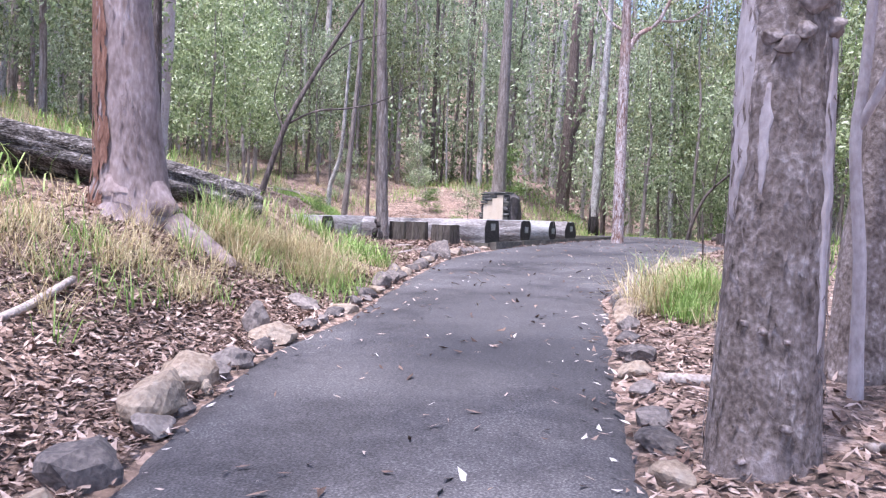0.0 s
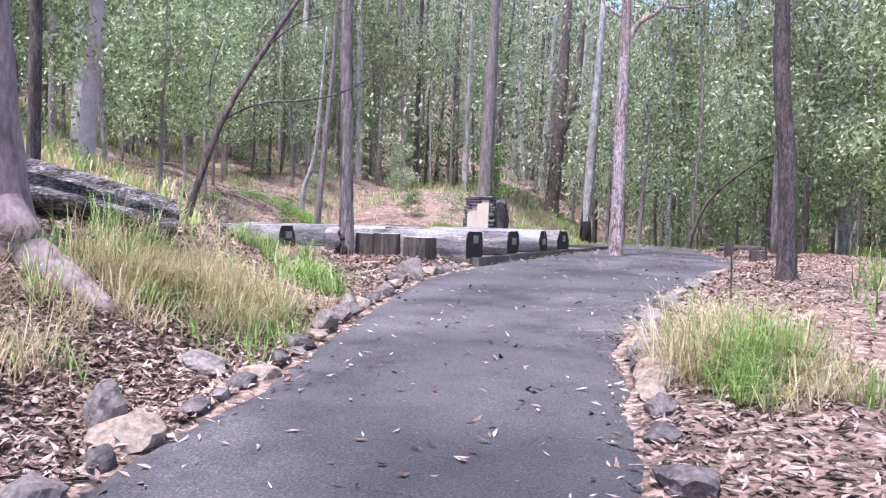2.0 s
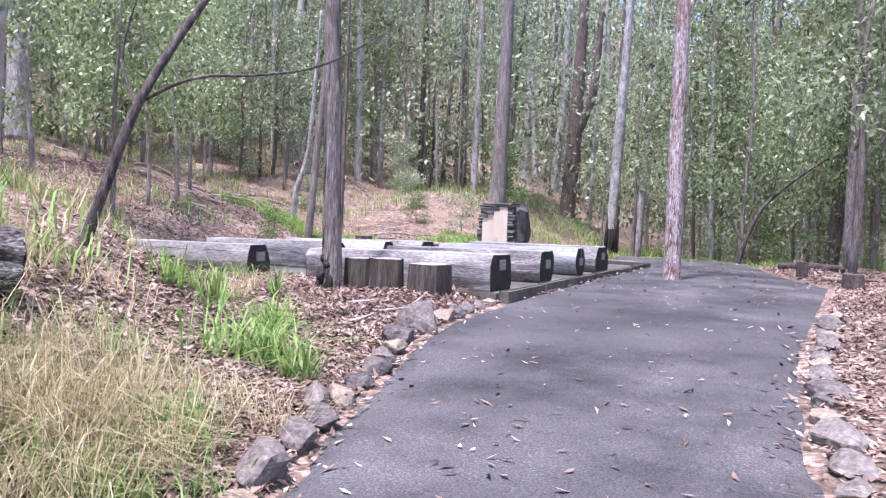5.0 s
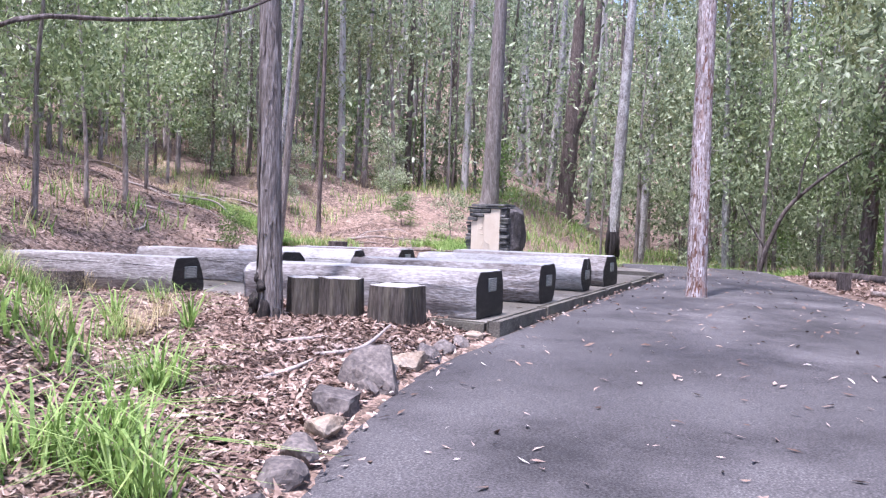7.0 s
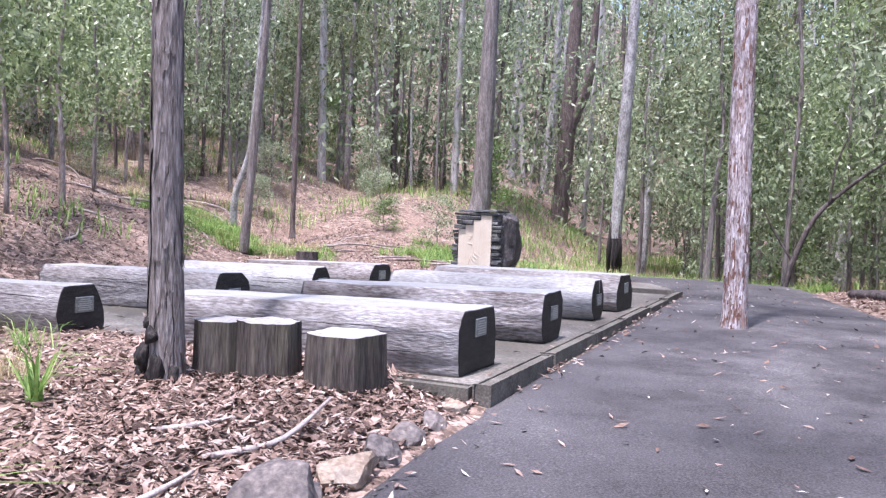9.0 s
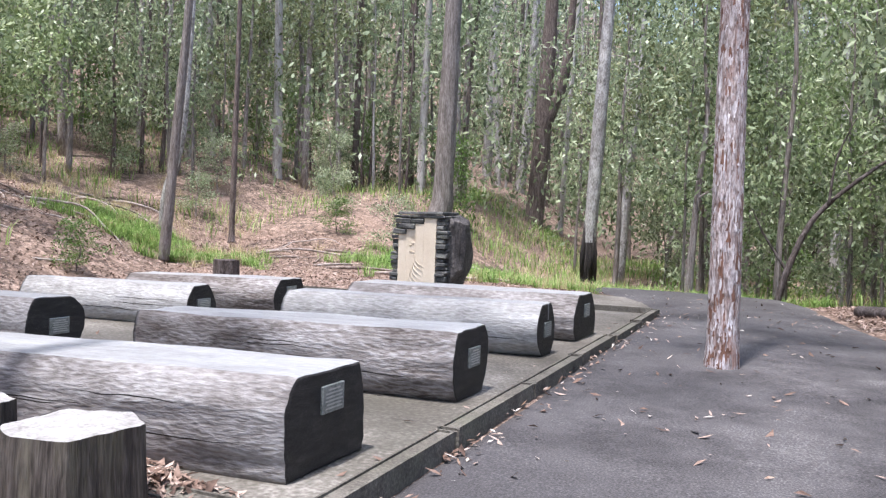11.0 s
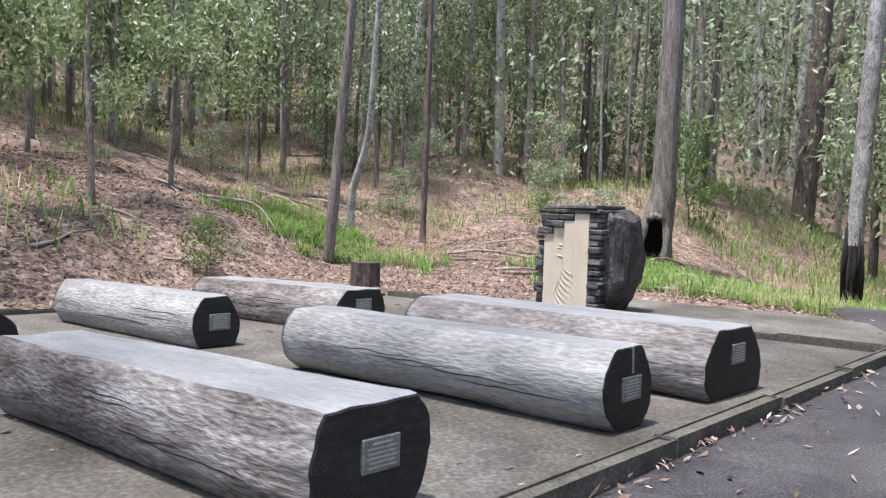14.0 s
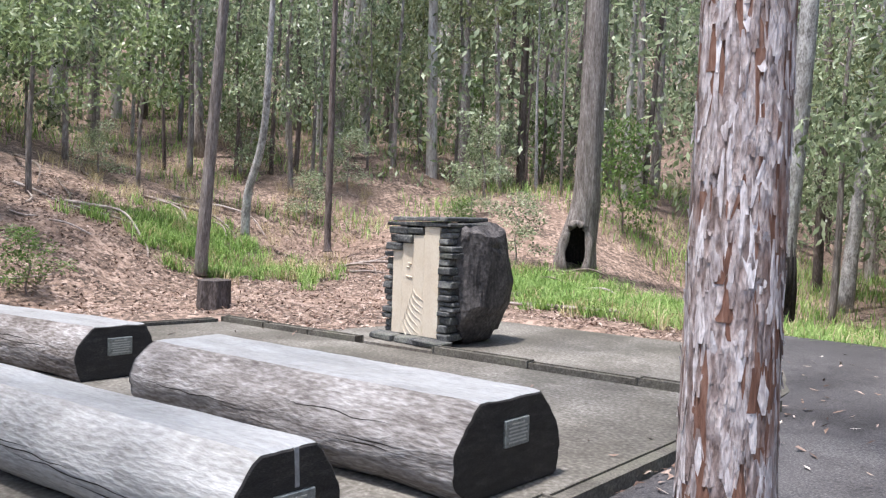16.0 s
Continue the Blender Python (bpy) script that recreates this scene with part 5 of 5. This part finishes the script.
V, Q = leaf_cloud(fc, 1.8, 58, 0.32, rng, flat=0.9)
tagged(new("far_foliage", grid_mesh("far_foliage", V, Q, LEAF)), "hazy grey-green foliage of the distant gum forest", "woods", kind="stuff")

# ---- grass ----


def blades(spots, height, width, lean, rng):
    """Thin arching blades at the spots."""
    B = np.asarray(spots, float)
    n = len(B)
    h = height * rng.uniform(0.5, 1.25, n)
    a = rng.uniform(0, 2 * np.pi, n)
    out = np.stack([np.cos(a), np.sin(a), np.zeros(n)], 1)
    side = np.stack([-np.sin(a), np.cos(a), np.zeros(n)], 1) * (width * rng.uniform(0.6, 1.4, n))[:, None]
    ln = lean * rng.uniform(0.2, 1.4, n)
    up = np.array([0, 0, 1.0])
    m = B + out * (h * ln * 0.35)[:, None] + up * (h * 0.6)[:, None]
    t = B + out * (h * ln)[:, None] + up * (h * (1 - 0.35 * np.minimum(ln, 1.3)))[:, None]
    V = np.stack([B - side, B + side, m + side * 0.7, m - side * 0.7, t + side * 0.12, t - side * 0.12], 1).reshape(-1, 3)
    i = np.arange(n)[:, None] * 6
    Q = np.concatenate([i + [[0, 1, 2, 3]], i + [[3, 2, 4, 5]]], 1).reshape(-1, 4)
    return V, Q


def patch(cx, cy, rx, ry, n, rot=0, tufts=0):
    out = []
    c, s = math.cos(radians(rot)), math.sin(radians(rot))
    cl = [(rnd.gauss(0, 0.5), rnd.gauss(0, 0.5)) for _ in range(tufts or 1)]
    for _ in range(n * 4):
        if len(out) >= n:
            break
        if tufts:
            a, b = rnd.choice(cl)
            u, w = a + rnd.gauss(0, 0.09 / max(rx, 0.3)), b + rnd.gauss(0, 0.09 / max(ry, 0.3))
        else:
            u, w = rnd.gauss(0, 0.5), rnd.gauss(0, 0.5)
        x, y = cx + rx * u * c - ry * w * s, cy + rx * u * s + ry * w * c
        if (y < 28.9 and interp(y, LEFT) - 0.12 < x < interp(y, RIGHT) + 0.12) or (-14.2 < x < -7 and 15.3 < y < 24) or (-9.9 < x < -7 and 13.9 < y < 15.4) or (-12.6 < x < -7.3 and 23.9 < y < 27.6):
            continue
        out.append((x, y, land(x, y) - 0.01))
    return out


rng = np.random.default_rng(4)
straw = patch(-6.3, 7.8, 0.8, 1.2, 2700, 25, 50) + patch(-8.5, 9.5, 0.7, 0.7, 350, 25, 12) + patch(-6.2, 5.0, 1.3, 1.6, 1500, 25, 30) + patch(-1.55, 8.6, 0.55, 1.0, 800, 20, 18) + patch(-10.5, 5.5, 2.2, 2.0, 2400, 0, 40) + patch(-13, 12, 4, 4, 3000, 0, 60) + patch(-10, 30, 3, 1.6, 900, 0, 30) + patch(-24, 30, 5, 5, 3000, 0, 70)
V, Q = blades(straw, 0.4, 0.003, 1.5, rng)
tagged(new("dry_grass", grid_mesh("dry_grass", V, Q, STRAW)), "tufts of dry straw-coloured grass beside the path", "grass", kind="stuff")
green = patch(-8.2, 11.9, 0.3, 0.3, 60, 25, 3) + patch(-8.7, 11.4, 0.3, 0.3, 60, 25, 3) + patch(-6.25, 8.1, 0.85, 1.4, 900, 25, 34) + patch(-6.0, 4.6, 1.0, 1.1, 280, 25, 24) + patch(-1.5, 8.7, 0.5, 1.1, 1100, 20, 18) + patch(-12.4, 13.7, 0.9, 0.5, 600, 10, 10) + patch(-8.9, 8.9, 1.0, 1.0, 250, 0, 10) + patch(-14, 12, 4, 4, 2500, 0, 50) + patch(-10, 4.8, 2.0, 1.6, 1800, 0, 30) + patch(0.5, 8.5, 0.8, 1.2, 700, 0, 10)
V, Q = blades(green, 0.33, 0.005, 0.95, rng)
tagged(new("green_grass", grid_mesh("green_grass", V, Q, GRASS)), "lush tufts of green grass on the slope and verge", "grass", kind="stuff")

tall = patch(-6.3, 7.9, 0.8, 1.2, 700, 25, 16) + patch(-6.6, 7.0, 0.4, 0.5, 220, 25, 6) + patch(-1.55, 8.6, 0.5, 0.9, 800, 20, 12)
V, Q = blades(tall, 0.62, 0.0035, 1.1, rng)
tagged(new("tall_dry_grass", grid_mesh("tall_dry_grass", V, Q, STRAW)), "tall straw-coloured grass stems arching over the verge", "grass", kind="stuff")
tall = patch(-6.5, 7.2, 0.6, 0.9, 420, 25, 9) + patch(-1.5, 8.7, 0.45, 0.9, 520, 20, 10)
V, Q = blades(tall, 0.58, 0.0045, 1.0, rng)
tagged(new("tall_green_grass", grid_mesh("tall_green_grass", V, Q, GRASS)), "tall green grass blades among the straw", "grass", kind="stuff")

lush = patch(-13.2, 31.2, 2.6, 2.0, 5200, 10, 140) + patch(-19.2, 26.9, 2.4, 1.5, 4200, 35, 110) + patch(-20.8, 27.6, 1.8, 1.4, 1800, 20, 50) + patch(-8.5, 30.5, 3.0, 1.6, 3600, 10, 90) + patch(-11.5, 31, 2.8, 1.8, 1800, 10, 60) + patch(-6.6, 29.4, 1.8, 0.9, 2000, 10, 40) + patch(-12.6, 33.0, 3.2, 3.2, 6500, 10, 170) + patch(-9.5, 33.5, 3.4, 3.6, 6000, 10, 170) + patch(-14.5, 31.5, 1.8, 1.8, 1500, 10, 60)
straw2 = patch(-9.5, 30.4, 3.2, 1.7, 1300, 10, 60) + patch(-12.5, 32.5, 3.2, 3.0, 2200, 10, 90) + patch(-19.6, 27.6, 3.0, 2.2, 1800, 30, 60)
V, Q = blades(straw2, 0.3, 0.006, 1.15, rng)
tagged(new("pale_grass", grid_mesh("pale_grass", V, Q, STRAW)), "pale dry grass mixed into the green on the slope", "grass", kind="stuff")
V, Q = blades(lush, 0.33, 0.008, 1.15, rng)
tagged(new("lush_grass", grid_mesh("lush_grass", V, Q, GRASS)), "bright lush grass on the slope behind the slab", "grass", kind="stuff")


strap = patch(-8.5, 11.3, 0.25, 0.3, 80, 25, 4) + patch(-7.35, 11.0, 0.12, 0.15, 40, 25, 2) + patch(-10.0, 13.3, 0.12, 0.12, 40, 0, 1) + patch(-9.4, 13.5, 0.1, 0.1, 30, 0, 1) + patch(-7.0, 10.35, 0.3, 0.35, 150, 25, 6) + patch(-6.5, 10.3, 0.15, 0.2, 70, 25, 2) + patch(-8.15, 11.9, 0.2, 0.2, 80, 25, 2)
V, Q = blades(strap, 0.5, 0.009, 1.15, rng)
tagged(new("strappy_grass", grid_mesh("strappy_grass", V, Q, GRASS)), "clumps of long strappy green leaves in the litter", "grass", kind="stuff")


def undergrowth(n, box, seed):
    r = random.Random(seed)
    out = []
    for _ in range(n * 3):
        if len(out) >= n:
            break
        x, y = r.uniform(box[0], box[1]), r.uniform(box[2], box[3])
        if noise.noise((x * 0.35, y * 0.35, seed)) < -0.05 or (y < 29.2 and interp(y, TOE) - 1.5 < x < interp(y, RIGHT) + 2.2):
            continue
        if -27 < x < -13 and 22 < y < 38 and noise.noise((x * 0.3, y * 0.3, 1)) < (0.35 if x > -21 else 0.0):
            continue
        out.append((x, y, land(x, y) - 0.01))
    return out


V, Q = blades(undergrowth(9000, (-42, -8, 3, 50), 1) + undergrowth(5000, (-20, 16, 29, 50), 2), 0.42, 0.009, 0.9, rng)
tagged(new("hillside_dry_grass", grid_mesh("hillside_dry_grass", V, Q, STRAW)), "thin dry grass under the trees on the slope", "grass", kind="stuff")
V, Q = blades(undergrowth(15000, (-42, -8, 3, 50), 3) + undergrowth(12000, (-20, 16, 28.5, 50), 4) + undergrowth(2500, (-1, 14, 6, 30), 6), 0.48, 0.013, 0.9, rng)
tagged(new("hillside_green_grass", grid_mesh("hillside_green_grass", V, Q, GRASS)), "green grass and low growth under the trees", "grass", kind="stuff")

# ---- fallen leaves ----


def lying_leaves(spots, size, rng, tilt=0.35):
    C = np.asarray(spots, float)
    n = len(C)
    a = rng.uniform(0, 2 * np.pi, n)
    d = np.stack([np.cos(a), np.sin(a), rng.normal(0, tilt, n)], 1)
    s = np.stack([-np.sin(a), np.cos(a), rng.normal(0, tilt, n)], 1)
    L = (size * rng.uniform(0.5, 1.3, n))[:, None]
    W = L * rng.uniform(0.1, 0.2, n)[:, None]
    bow = L * rng.normal(0, 0.12, n)[:, None] * s
    V = np.stack([C - d * L / 2, C + s * W + bow, C + d * L / 2, C - s * W + bow], 1).reshape(-1, 3)
    return V, np.arange(4 * n).reshape(-1, 4)


spots = []
while len(spots) < 125000:
    u = rnd.random()
    if u < 0.36:
        y = rnd.uniform(1, 15.6)
        x = interp(y, LEFT) - abs(rnd.gauss(0, 1.9))
    elif u < 0.53:
        y = rnd.uniform(2.5, 30)
        x = interp(min(y, 29), RIGHT) + abs(rnd.gauss(0, 1.5))
    else:
        x, y = rnd.uniform(-24, -8), rnd.uniform(12, 33)
    if interp(y, LEFT) - 0.02 < x < interp(y, RIGHT) + 0.02 or (-14.6 < x < -6.9 and 15.6 < y < 24.2) or (-12.3 < x < -7.2 and 24 < y < 27.4 and rnd.random() < 0.97):
        continue
    spots.append((x, y, land(x, y) + rnd.uniform(0.008, 0.035)))
V, Q = lying_leaves(spots, 0.088, rng)
tagged(new("leaf_litter", grid_mesh("leaf_litter", V, Q, LITTER)), "deep brown and pink dry leaf litter on the verges", "leaf litter", kind="stuff")
spots = []
for _ in range(1000):
    y = rnd.uniform(1.0, 28)
    a, b = interp(y, LEFT), interp(y, RIGHT)
    f = rnd.random()
    x = a + (b - a) * f
    spots.append((x, y, interp(y, RISE) + 0.028 + 0.025 * math.sin(math.pi * f)))
for _ in range(230):
    y = rnd.uniform(15.9, 25)
    spots.append((-6.86 - 0.032 * (y - 15.6) + abs(rnd.gauss(0, 0.12)), y, interp(y, RISE) + 0.03))
for _ in range(700):
    y = rnd.uniform(1.5, 15)
    d = abs(rnd.gauss(0, 0.14))
    spots.append((interp(y, LEFT) + d if rnd.random() < 0.5 else interp(y, RIGHT) - d, y, interp(y, RISE) + 0.026))
for _ in range(260):
    x, y = rnd.uniform(-14, -7.1), rnd.uniform(15.9, 24)
    spots.append((x, y, SLAB + 0.012))
rnd.shuffle(spots)
V, Q = lying_leaves(spots[:1400], 0.09, rng, 0.3)
tagged(new("brown_leaves", grid_mesh("brown_leaves", V, Q, LITTER)), "brown dry leaves scattered on asphalt and concrete", "fallen leaves", kind="stuff")
V, Q = lying_leaves(spots[1700:], 0.068, rng, 0.3)
tagged(new("scattered_leaves", grid_mesh("scattered_leaves", V, Q, PALELEAF)), "pale curled leaves scattered on asphalt and concrete", "fallen leaves", kind="stuff")
